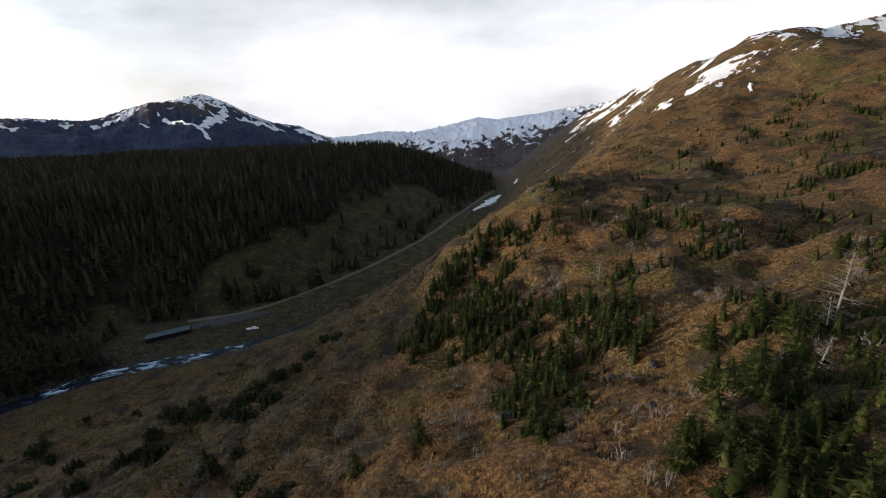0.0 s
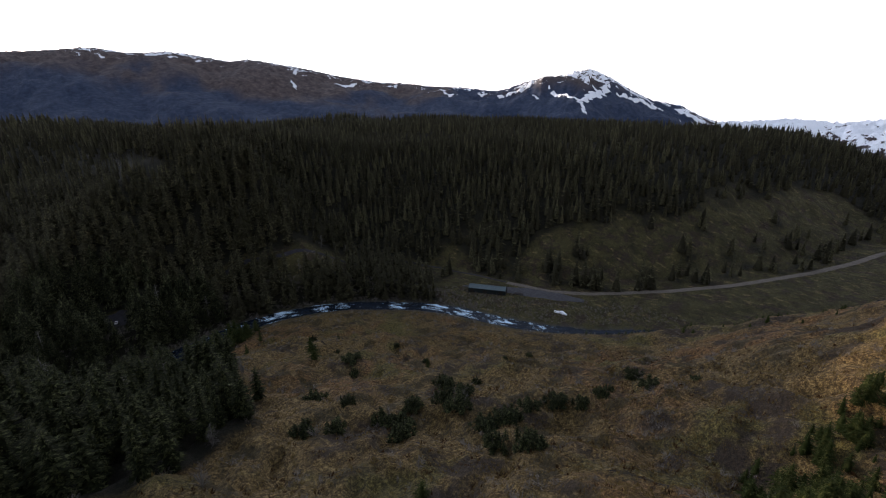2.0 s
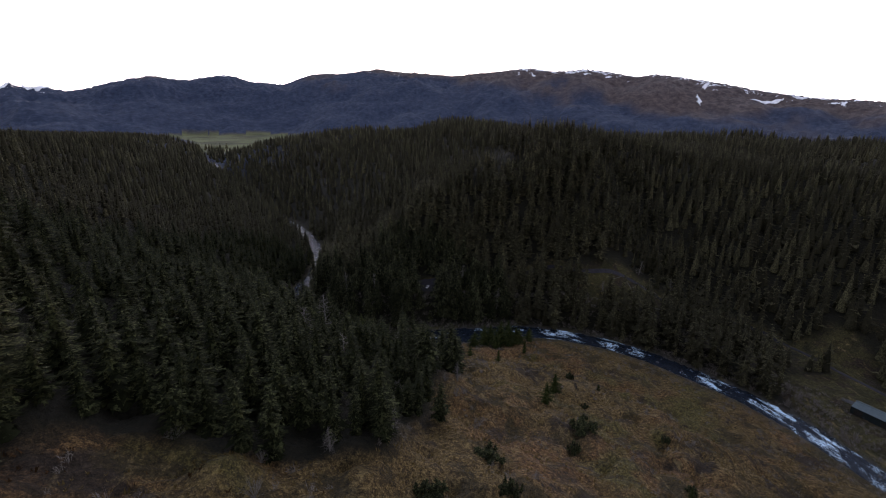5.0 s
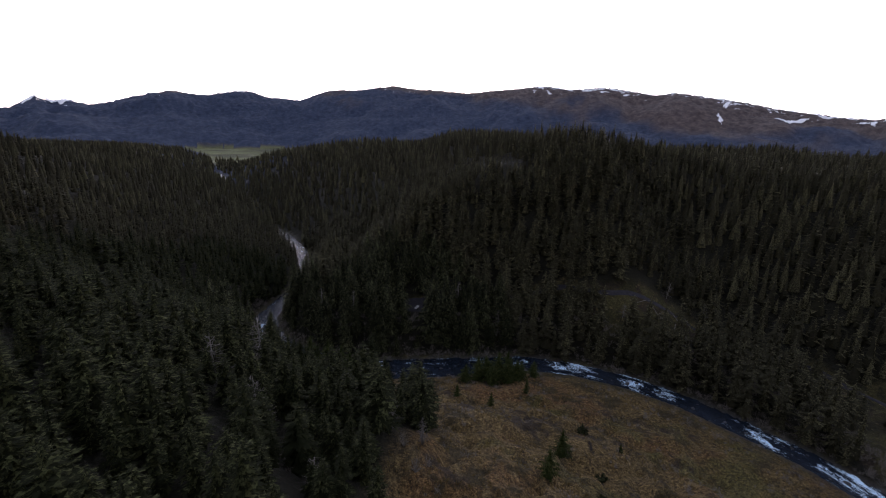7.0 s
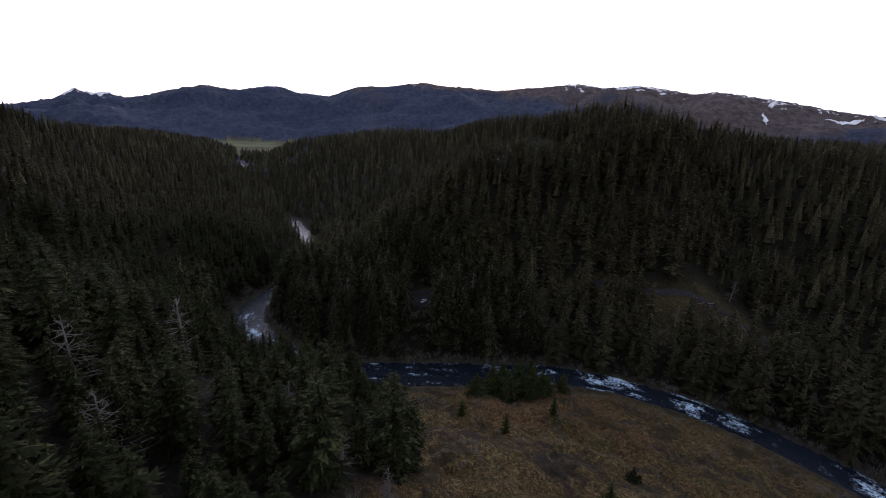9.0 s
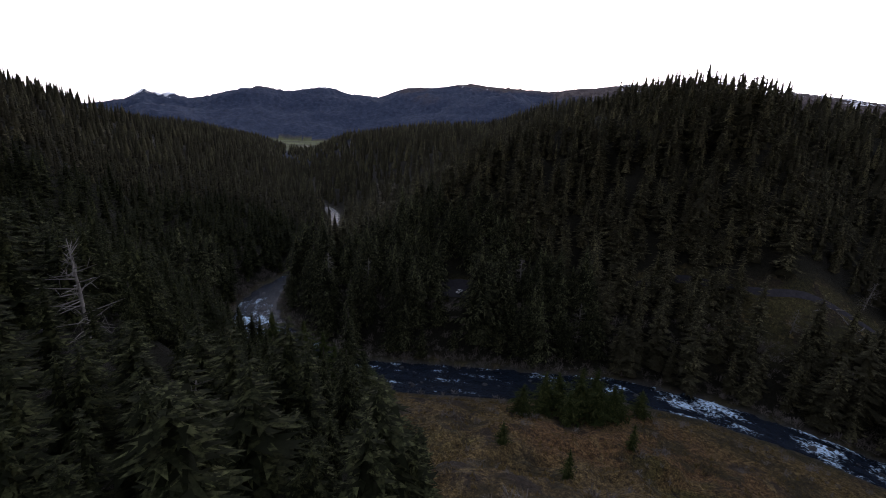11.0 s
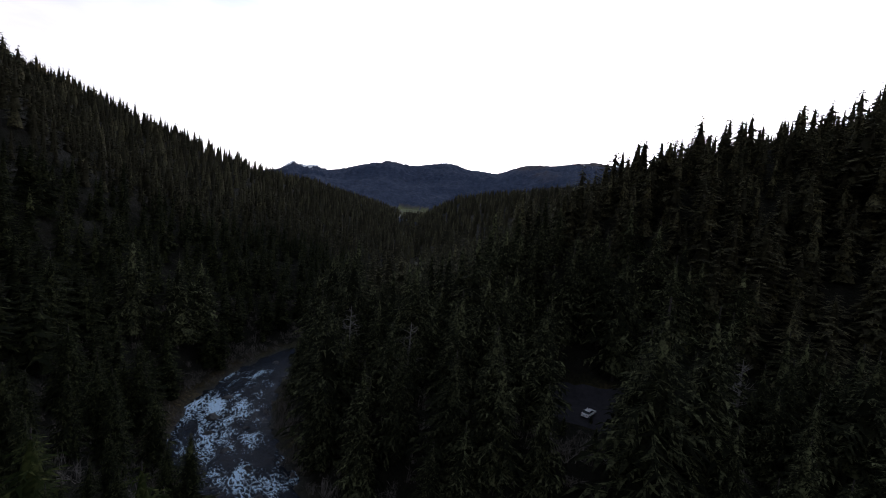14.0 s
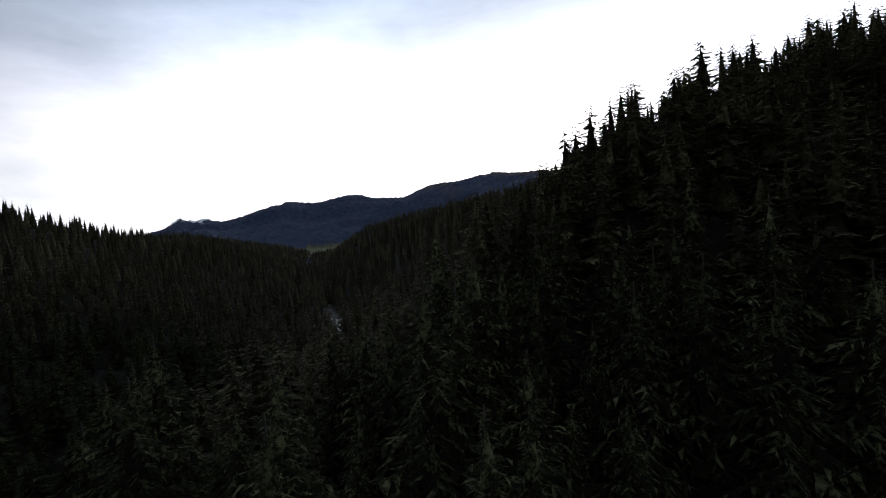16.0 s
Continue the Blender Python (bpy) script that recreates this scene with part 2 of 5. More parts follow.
WATER = water_material()
ROOF = mottled("blue_grey_roofing", (0.055, 0.078, 0.086), (0.092, 0.122, 0.132), 0.6, 0.62, 0.15, 0.02, stretch=(1, 1, 4))
CLAD = mottled("dark_green_cladding", (0.006, 0.010, 0.011), (0.016, 0.024, 0.025), 0.8, 0.6, 0.2, 0.02)
TIMBER = mottled("dark_timber", (0.012, 0.010, 0.008), (0.04, 0.034, 0.028), 1.0)
CARPAINT = mottled("white_car_paint", (0.70, 0.70, 0.69), (0.80, 0.80, 0.80), 0.9, 0.3, 0.02, 0.01)
RUBBER = mottled("tyre_rubber", (0.012, 0.012, 0.012), (0.025, 0.025, 0.025), 20.0, 0.85)
STEEL = mottled("wheel_steel", (0.3, 0.3, 0.31), (0.5, 0.5, 0.5), 10.0, 0.35, 0.05, 0.01, metal=1.0)
GLASS = mottled("dark_window_glass", (0.010, 0.012, 0.014), (0.02, 0.022, 0.025), 2.0, 0.06, 0.0, 0.01)
LAMPRED = mottled("red_lamp_lens", (0.25, 0.01, 0.01), (0.4, 0.02, 0.02), 9.0, 0.2, 0.0, 0.01)
LAMPCLEAR = mottled("clear_lamp_lens", (0.5, 0.5, 0.5), (0.7, 0.7, 0.7), 9.0, 0.15, 0.0, 0.01)


# ---- the lie of the land ----
# the river's line, reach by reach: x, y, height of the water, half its width
REACH_UPPER = [
    (3900, -1000, -230, 0.6), (1500, -330, -206, 0.6), (1000, -220, -206, 0.6), (760, -130, -207, 0.6), (620, -60, -207, 0.7), (520, 10, -208, 0.8),
    (450, 75, -208, 1.2), (408, 125, -209, 2.6), (388, 160, -209, 5)]
REACH_BEND = [
    (376, 190, -209, 6.5), (370, 222, -209.5, 7), (364, 250, -209.5, 7), (350, 282, -209.5, 7), (332, 307, -209.5, 7), (312, 334, -210, 7), (288, 354, -210, 7),
    (256, 371, -210, 7.5), (222, 379, -210, 8), (192, 376, -210, 9), (160, 373, -210.3, 11), (130, 371, -210.5, 11.5), (104, 371, -210.7, 9.5),
    (80, 376, -211, 9.5), (60, 387, -211, 11.5), (41, 398, -211.2, 13), (27, 414, -211.3, 12.5), (17, 435, -211.4, 10), (12, 456, -211.5, 8)]
REACH_LOWER = [
    (14, 482, -211.5, 7), (18, 530, -211.8, 5.5), (14, 575, -212, 5), (-4, 640, -212, 5.5), (-27, 690, -212, 7), (-56, 745, -212.3, 6), (-90, 800, -212.5, 2),
    (-140, 900, -213, 0.5), (-300, 1200, -214, 0.5), (-430, 1400, -215, 0.5), (-455, 1440, -215, 12), (-500, 1530, -215, 13), (-560, 1640, -215, 8),
    (-620, 1760, -215, 0.5), (-1000, 2500, -216, 0.5), (-2300, 4200, -218, 0.5)]
RIVER = np.array(REACH_UPPER + REACH_BEND + REACH_LOWER, float)
# far skyline: bearing, height
CREST_WEST = [
    (-119.5, 80), (-74.5, 40), (-54.5, -30), (-44.5, -45), (-42.5, -14), (-41.2, 10), (-39.5, 86), (-38.4, 56), (-37.3, 70), (-35.5, 42), (-33.9, 68), (-31.6, 125), (-28.6, 182),
    (-25.6, 158), (-24.4, 166), (-21.1, 216), (-18.6, 168), (-15.1, 147), (-11.6, 246), (-8.1, 258), (-3.8, 304), (-0.6, 281)]
CREST_NORTH = [
    (0.9, 283), (5.0, 260), (7.5, 276), (10.4, 300), (14.4, 334), (17.4, 303), (20.8, 322), (23.9, 298), (26.9, 256), (28.9, 278), (33.5, 225), (36.5, 180), (39.5, 132),
    (43.5, 86), (46.5, 75), (49.5, 52), (53.5, 36), (58.0, -6)]
CREST_EAST = [
    (59.8, 16), (61.7, 62), (64.0, 104), (65.5, 100), (66.9, 138), (69.2, 168), (70.7, 128), (72.0, 84), (74.0, -12), (76.5, -98), (79.5, -138), (81.5, -220), (83.0, -272),
    (86.5, -256), (89.5, -232), (93.5, -258), (97.5, -206), (101.8, -142), (104.0, -168), (107.2, -140), (109.5, -130), (112.5, -88), (118.5, -40), (126.5, 40), (140.4, 100),
    (180.4, 200), (240.4, 120)]
SKYLINE = np.array(CREST_WEST + CREST_NORTH + CREST_EAST, float)
CREST_AT = 4300.0
HUB = np.array((120.0, 150.0))


def smooth(a, b, v):
    u = np.clip((v - a) / (b - a), 0, 1)
    return u * u * (3 - 2 * u)


def fbm(x, y, size, octaves, seed):
    """Smooth random waves, about -1 to 1."""
    rng = np.random.RandomState(seed)
    out, amp, tot = np.zeros_like(x), 1.0, 0.0
    for o in range(octaves):
        for k in range(5):
            a, ph = rng.uniform(0, 2 * np.pi), rng.uniform(0, 2 * np.pi)
            k1 = 2 * np.pi / size * rng.uniform(0.7, 1.4)
            out = out + amp * np.sin(k1 * (x * np.cos(a) + y * np.sin(a)) + ph + 1.3 * np.sin(0.6 * k1 * (x * np.sin(a) - y * np.cos(a)) + 2 * ph)) * 0.45
        tot += amp
        amp, size = amp * 0.5, size * 0.5
    return out / tot


def river_frame(x, y):
    """Distance to the river's line, its height there, and the side (positive: the far, forested side)."""
    best = np.full(x.shape, 1e12)
    z, side = np.zeros_like(x), np.zeros_like(x)
    for a, b in zip(RIVER[:-1], RIVER[1:]):
        dx, dy = b[0] - a[0], b[1] - a[1]
        u = np.clip(((x - a[0]) * dx + (y - a[1]) * dy) / (dx * dx + dy * dy), 0, 1)
        ex, ey = x - a[0] - u * dx, y - a[1] - u * dy
        d2 = ex * ex + ey * ey
        c = dx * (y - a[1]) - dy * (x - a[0])
        m = d2 < best
        best = np.where(m, d2, best)
        z = np.where(m, a[2] + u * (b[2] - a[2]), z)
        side = np.where(m, -np.sign(c), side)
    return np.sqrt(best), z, side


def river_width(x, y):
    """Half the river's width at its point nearest to x, y, by its corners."""
    best, w = np.full(np.shape(x), 1e12), np.zeros(np.shape(x))
    for px, py, _, half in RIVER:
        d2 = (x - px) ** 2 + (y - py) ** 2
        w = np.where(d2 < best, half, w)
        best = np.minimum(best, d2)
    return w


def bump(x, y, cx, cy, r, h):
    return h * np.exp(-((x - cx) ** 2 + (y - cy) ** 2) / (2 * r * r))


def bearing(x, y):
    bear = np.degrees(np.arctan2(x - HUB[0], y - HUB[1]))
    return np.where(bear < -120, bear + 360, bear)


def mountains(x, y):
    """The height of the far mountains at x, y."""
    r, bear = np.hypot(x - HUB[0], y - HUB[1]), bearing(x, y)
    top = np.interp(bear, SKYLINE[:, 0], SKYLINE[:, 1])
    base = -235 - 260 * smooth(66, 82, bear)
    k = np.clip(r / CREST_AT, 0, 1.4)
    foot = 0.50 + 0.18 * np.exp(-((bear + 21) / 12.0) ** 2)
    shape = smooth(foot, 1.0, k) * (0.55 + 0.45 * smooth(0.6, 1.02, k))
    shape = np.where(k > 1, 1 - 0.9 * (k - 1), shape)
    crag = fbm(x, y, 700, 5, 7) * 45 * smooth(foot, foot + 0.15, k) * (1 - smooth(0.88, 1.0, k))
    rough = smooth(0.62, 0.95, k)
    crag = crag + (16 * (0.45 - np.abs(fbm(x, y, 330, 4, 9))) + 7 * fbm(x, y, 70, 3, 10)) * rough
    return base + (top - base) * shape + crag * (1 - 0.5 * smooth(66, 78, bear) * (1 - smooth(80, 86, bear)) + 0.5 * smooth(56, 62, bear))


def soft_min(a, b, s):
    return -s * np.logaddexp(-a / s, -b / s)


def height(x, y):
    """The lie of the land: the height of the ground at x, y."""
    x, y = np.asarray(x, float), np.asarray(y, float)
    d, zr, side = river_frame(x, y)
    # near side: a long hillside that falls to the meadow and the river; a wooded spur down the valley
    xc, yc = np.clip(x, -60, 570), np.clip(y, -430, 400)
    u, v = (xc - 180) / 200, (yc - 60) / 200
    slope = -123.85 - 56.79 * u - 52.42 * v + 17.42 * u * u - 6.78 * u * v + 4.47 * v * v + 1.22 * v ** 3 + 6.63 * u * v * v - 7.8 * u * u * v
    slope = slope + 0.12 * np.minimum(x - xc, 0) - 0.16 * np.maximum(x - xc, 0) + 0.35 * np.minimum(y - yc, 0) - 0.15 * np.maximum(y - yc, 0)
    slope = slope + 46 * np.exp(-((x - 300) / 100) ** 2 / 2 - ((y + 85) / 55) ** 2 / 2) + bump(x, y, 262, -18, 26, 10)
    slope = slope - 16 * smooth(200, 380, -y) - bump(x, y, 600, -480, 110, 58) + bump(x, y, 560, -660, 100, 42)
    flank = 1 - smooth(60, 125, x) + smooth(320, 390, x)
    rise = 0.33 + 0.42 * flank * (1 - smooth(400, 540, y)) + 0.055 * smooth(180, 420, -x)
    bank = zr + 3.5 + rise * np.maximum(d - 13, 0) + 0.6 * (1 - flank) * np.maximum(d - 80, 0)
    spur = -78 - 0.055 * (y - 430) + bump(x, y, -400, 480, 120, 78) + bump(x, y, -800, 250, 260, 150) + bump(x, y, -590, 670, 80, 38) - bump(x, y, -560, 930, 120, 36)
    west = 1 - smooth(-140, -30, x)
    south = soft_min(slope * (1 - west) + spur * west, bank, 9.0)
    low = zr + 3.5
    south = 4.0 * np.logaddexp(south / 4.0, low / 4.0)
    near = smooth(16, 80, d)
    south = south + 4.4 * fbm(x, y, 80, 3, 3) * near + 1.8 * fbm(x, y, 21, 3, 8) * near - 2.4 * np.exp(-(fbm(x, y, 85, 3, 9) / 0.07) ** 2) * near * smooth(30, 60, x) + 5 * fbm(x, y, 500, 3, 4) * smooth(450, 900, d)
    # far side: terrace, forest slope, plateau
    up = smooth(300, 400, x)
    start = 44 + 56 * up + 18 * (1 - smooth(190, 280, x))
    climb = np.maximum(d - start, 0) * (0.95 - 0.35 * up)
    lid = 94 + 0.2 * np.clip(d - 200, 0, 110) + 0.01 * np.maximum(d - 315, 0)
    lid = lid - 10 * smooth(300, 500, x) - 28 * (1 - smooth(110, 230, x))
    k = 14.0
    climb = lid - k * np.logaddexp(0, (lid - climb) / k)
    climb = np.maximum(climb, 0)
    north = zr + (21 - 18.5 * up) * smooth(12, 36, d) + climb + bump(x, y, 395, 600, 70, 28) + bump(x, y, 1320, -150, 110, 26)
    hub = np.hypot(x - 450, y - 650)
    fade = 1 - smooth(900, 1800, hub)
    north = zr + 3 + (north - zr - 3) * fade + 3 * fbm(x, y, 100, 3, 5) * smooth(60, 140, d) + 9 * fbm(x, y, 420, 2, 6) * smooth(220, 500, d) * fade
    base = np.where(side > 0, north, south)
    flat = smooth(1450, 2100, y + 0.3 * x) * (x < 900)
    base = np.where(side > 0, base * (1 - flat) - 216 * flat, base)
    w = river_width(x, y)
    t = smooth(w + 0.5, w + 22, d)
    h = zr * (1 - t) + base * t + 0.9 - 2.6 * (1 - smooth(w - 3, w + 3, d))
    # the land falls away beyond the head of the valley
    h = h - 260 * smooth(900, 3600, x) * smooth(-2600, -900, -np.abs(y + 0.2 * x))
    return np.maximum(h, mountains(x, y) - 16)


# ---- mesh helpers ----
def fill(me, verts, faces):
    n, k = faces.shape
    me.vertices.add(len(verts))
    me.vertices.foreach_set("co", np.ascontiguousarray(verts, np.float32).ravel())
    me.loops.add(n * k)
    me.loops.foreach_set("vertex_index", np.ascontiguousarray(faces, np.int32).ravel())
    me.polygons.add(n)
    me.polygons.foreach_set("loop_start", np.arange(0, n * k, k, dtype=np.int32))
    me.update(calc_edges=True)


def mesh(name, verts, faces, mat, smooth_faces=False):
    me = bpy.data.meshes.new(name)
    fill(me, np.asarray(verts, float), np.asarray(faces, int))
    me.materials.append(mat)
    if smooth_faces:
        me.polygons.foreach_set("use_smooth", np.ones(len(me.polygons), bool))
    return me


def grid_faces(ny, nx):
    i = np.arange(nx * ny).reshape(ny, nx)
    return np.stack([i[:-1, :-1], i[:-1, 1:], i[1:, 1:], i[1:, :-1]], -1).reshape(-1, 4)


def part(name, me, parent, label="", at=None):
    ob = new(name, me)
    ob.parent = parent
    if at is not None:
        ob.matrix_basis = at
    if label:
        ob["label"] = label
    return ob


def bm_part(name, bm, mat, parent, label="", at=None):
    me = bpy.data.meshes.new(name)
    bm.to_mesh(me)
    bm.free()
    me.materials.append(mat)
    return part(name, me, parent, label, at)


def box(bm, size, at=(0, 0, 0), turn=0.0, bevel=0.0):
    m = Matrix.Translation(at) @ Matrix.Rotation(turn, 4, "Z") @ Matrix.Diagonal((*size, 1))
    made = bmesh.ops.create_cube(bm, size=1, matrix=m)
    if bevel:
        edges = {e for v in made["verts"] for e in v.link_edges}
        bmesh.ops.bevel(bm, geom=list(edges), offset=bevel, segments=2, affect="EDGES")
    return bm


# ---- ground: one sheet, finest where the camera passes ----
def spaced(lo, c0, c1, hi, fine, ratio):
    mid = list(np.arange(c0, c1 + 0.1, fine))
    a, step = [c0], fine
    while a[-1] > lo:
        step *= ratio
        a.append(a[-1] - step)
    b, step = [c1], fine
    while b[-1] < hi:
        step *= ratio
        b.append(b[-1] + step)
    return np.array(a[:0:-1] + mid + b[1:])


XS = spaced(-4900, -60, 420, 5100, 3.4, 1.034)
YS = spaced(-4700, -130, 470, 5100, 3.4, 1.034)
GX, GY = np.meshgrid(XS, YS)
GZ = height(GX, GY)


def gz(x, y):
    """The height of the ground sheet at x, y."""
    x, y = np.asarray(x, float), np.asarray(y, float)
    i = np.clip(np.searchsorted(XS, x) - 1, 0, len(XS) - 2)
    j = np.clip(np.searchsorted(YS, y) - 1, 0, len(YS) - 2)
    u = (x - XS[i]) / (XS[i + 1] - XS[i])
    v = (y - YS[j]) / (YS[j + 1] - YS[j])
    return (GZ[j, i] * (1 - u) + GZ[j, i + 1] * u) * (1 - v) + (GZ[j + 1, i] * (1 - u) + GZ[j + 1, i + 1] * u) * v


ROAD = [(124, 427), (139, 430), (180, 438), (222, 440), (262, 435), (300, 418), (345, 412), (385, 400), (424, 360), (436, 320), (442, 280), (447, 240), (451, 195), (470, 160), (492, 133),
        (525, 97), (584, 46), (668, -13), (735, -50), (788, -74), (843, -104), (950, -160), (1060, -215)]


def road_distance(x, y):
    best = np.full(np.shape(x), 1e9)
    for (ax, ay), (bx, by) in zip(ROAD[:-1], ROAD[1:]):
        dx, dy = bx - ax, by - ay
        u = np.clip(((x - ax) * dx + (y - ay) * dy) / (dx * dx + dy * dy), 0, 1)
        best = np.minimum(best, np.hypot(x - ax - u * dx, y - ay - u * dy))
    return best


# an open grassy slope above the road, with copses on it
GLADE = [(500, 222), (560, 160), (640, 95), (740, 48), (850, 5), (920, -40)]
COPSES = [(563, 152), (598, 104), (606, 100), (639, 64), (688, 34), (738, 0), (525, 193), (489, 207), (760, 30), (660, 96)]


def woods(x, y):
    """How likely a tree stands here, 0 to 1."""
    d, zr, side = river_frame(x, y)
    wob = fbm(x, y, 70, 2, 12)
    up = smooth(370, 430, x)
    hw = river_width(x, y)
    n = np.where(side > 0, smooth(hw + 2, hw + 2 + 0.6 * hw, d), 0.0)
    glade = smooth(70, 125, d - 60 * smooth(460, 600, x) + 130 * smooth(880, 1020, x) + 60 * fbm(x, y, 150, 3, 11))
    n = n * (1 - up + up * np.maximum(glade, 0.02 + 0.9 * smooth(0.26, 0.46, fbm(x, y, 48, 2, 13))))
    open_slope = np.full(np.shape(x), 1e9)
    for (ax, ay), (bx, by) in zip(GLADE[:-1], GLADE[1:]):
        k = np.clip(((x - ax) * (bx - ax) + (y - ay) * (by - ay)) / ((bx - ax) ** 2 + (by - ay) ** 2), 0, 1)
        open_slope = np.minimum(open_slope, np.hypot(x - ax - k * (bx - ax), y - ay - k * (by - ay)))
    copse = np.zeros(np.shape(x))
    for cx, cy in COPSES:
        copse = np.maximum(copse, bump(x, y, cx, cy, 8, 1.0))
    n = n * np.maximum(smooth(26, 38, open_slope + 12 * wob), smooth(0.3, 0.7, copse))
    n = n * smooth(3.5, 6, road_distance(x, y))
    # bare grass between the river and the road
    n = np.where((x > 373) & (y < 300) & (x < np.interp(-y, [-320, -195, -97, -46, 13, 104, 215], [436, 451, 525, 584, 668, 843, 1060])), 0.02 * n, n)
    n = n * smooth(7, 11, np.hypot((x - 148) / 2.2, y - 430))
    n = n * smooth(14, 26, np.hypot((x - 325) / 3.0, y - 405))
    n = n * smooth(24, 32, np.hypot(x - 414, (y - 244) / 1.5)) * smooth(26, 34, np.hypot(x - 438, (y - 190) / 2.0))
    edge = x - np.interp(y, [118, 134, 140, 148, 163, 182, 200, 218, 235, 262, 275, 290, 312, 335, 352, 372], [48, 66, 95, 116, 129, 136, 140, 147, 150, 150, 138, 131, 127, 122, 116, 104]) - 4 * wob
    s = np.where(side <= 0, smooth(hw + 2, hw + 2 + 0.5 * hw, d), 0.0) * (1 - smooth(-6, 5, edge))
    low = np.where(x > 66, 130.0, 130.0 - 2.4 * (66 - x))
    s = s * smooth(-6, 8, y + 5 * wob - np.maximum(low, -60))
    s = np.where((x < -60), np.where(side <= 0, smooth(hw + 2, hw + 2 + 0.5 * hw, d), 0) * smooth(-150, -60, y + 60 * wob), s)
    z = height(x, y)
    w = np.maximum(n, s) * (1 - smooth(150, 260, z)) * (z > zr - 1.0)
    far_hill = smooth(1050, 1300, np.hypot(x - 100, y - 100)) * smooth(-60, -20, z) * (x > -300)
    return w * (1 - smooth(1450, 1800, y + 0.5 * x + 90 * fbm(x, y, 260, 3, 14))) * (1 - far_hill)


def cover(x, y, z):
    """What grows or lies on the ground, as attributes from 0 to 1 for the ground's material."""
    d, zr, side = river_frame(x, y)
    rad, bear = np.hypot(x - HUB[0], y - HUB[1]), bearing(x, y)
    flat = smooth(1450, 1800, y + 0.3 * x) * (z < -203) * (x < 600)
    # by distance: where the ground takes the blue that stands in for haze
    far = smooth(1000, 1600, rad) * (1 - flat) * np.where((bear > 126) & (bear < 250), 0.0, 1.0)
    line = np.interp(bear, [-120, -60, -45, -41, -37, -34, -28, -20, -10, 5, 14, 20, 28, 36, 43, 50, 57, 62, 67, 72, 78, 84, 100, 110, 120, 128, 136, 144, 153, 175, 240],
                     [250, 250, 70, 52, 50, 140, 205, 245, 295, 272, 290, 272, 240, 150, 62, 22, -20, 20, 66, 22, -130, -385, -385, -300, -95, -48, -8, 16, 36, 60, 250])
    snow = np.clip((z - line) / 150.0, -2.5, 1.5) + 0.14
    snow = np.where((rad < 420) | ((rad < 2200) & (bear < 119)), -3.0, snow) - 0.6 * flat
    bald = smooth(-60, 60, z - np.interp(bear, [-60, -36, -31, -29, -26, -10, 10, 20, 27, 44, 54, 62, 78, 86], [300, 300, 240, 110, 260, 230, 200, 110, -10, -70, 20, 60, 40, -600]) + 90 * fbm(x, y, 900, 4, 21))
    hw = river_width(x, y)
    gravel = (1 - smooth(hw + 0.5, hw + 4.5, d + 1.5 * fbm(x, y, 15, 2, 31))) * (hw > 1.5) * np.where(side > 0, 1.0, 0.8)
    dull = np.where(side > 0, 1.0, 0.0) * (1 - smooth(900, 1400, rad)) + np.where(side <= 0, 1 - smooth(8, 26, d), 0) * 0.7
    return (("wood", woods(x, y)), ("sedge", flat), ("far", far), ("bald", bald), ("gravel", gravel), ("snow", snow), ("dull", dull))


def land(name, x, y, z, label, category):
    me = mesh(name, np.stack([x, y, z], -1).reshape(-1, 3), grid_faces(*x.shape), GROUND, True)
    for nm, arr in cover(x, y, z):
        a = me.attributes.new(nm, "FLOAT", "POINT")
        a.data.foreach_set("value", np.ascontiguousarray(arr, np.float32).ravel())
    return tagged(new(name, me), label, category, kind="structure")


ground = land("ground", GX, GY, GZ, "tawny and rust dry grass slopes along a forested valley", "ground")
for nm, b0, b1, label in (("mountain_ridge", -76, 57.5, "long dark wooded ridge with bald brown tops, blued for haze"), ("mountain_peak", 57.5, 84, "dark rocky peak streaked with white snow"),
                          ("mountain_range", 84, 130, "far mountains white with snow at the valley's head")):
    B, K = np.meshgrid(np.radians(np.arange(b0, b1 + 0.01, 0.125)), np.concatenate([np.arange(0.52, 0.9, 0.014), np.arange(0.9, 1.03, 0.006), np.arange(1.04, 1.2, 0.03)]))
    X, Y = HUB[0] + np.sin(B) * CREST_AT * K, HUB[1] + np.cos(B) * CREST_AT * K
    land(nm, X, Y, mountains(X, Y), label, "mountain")


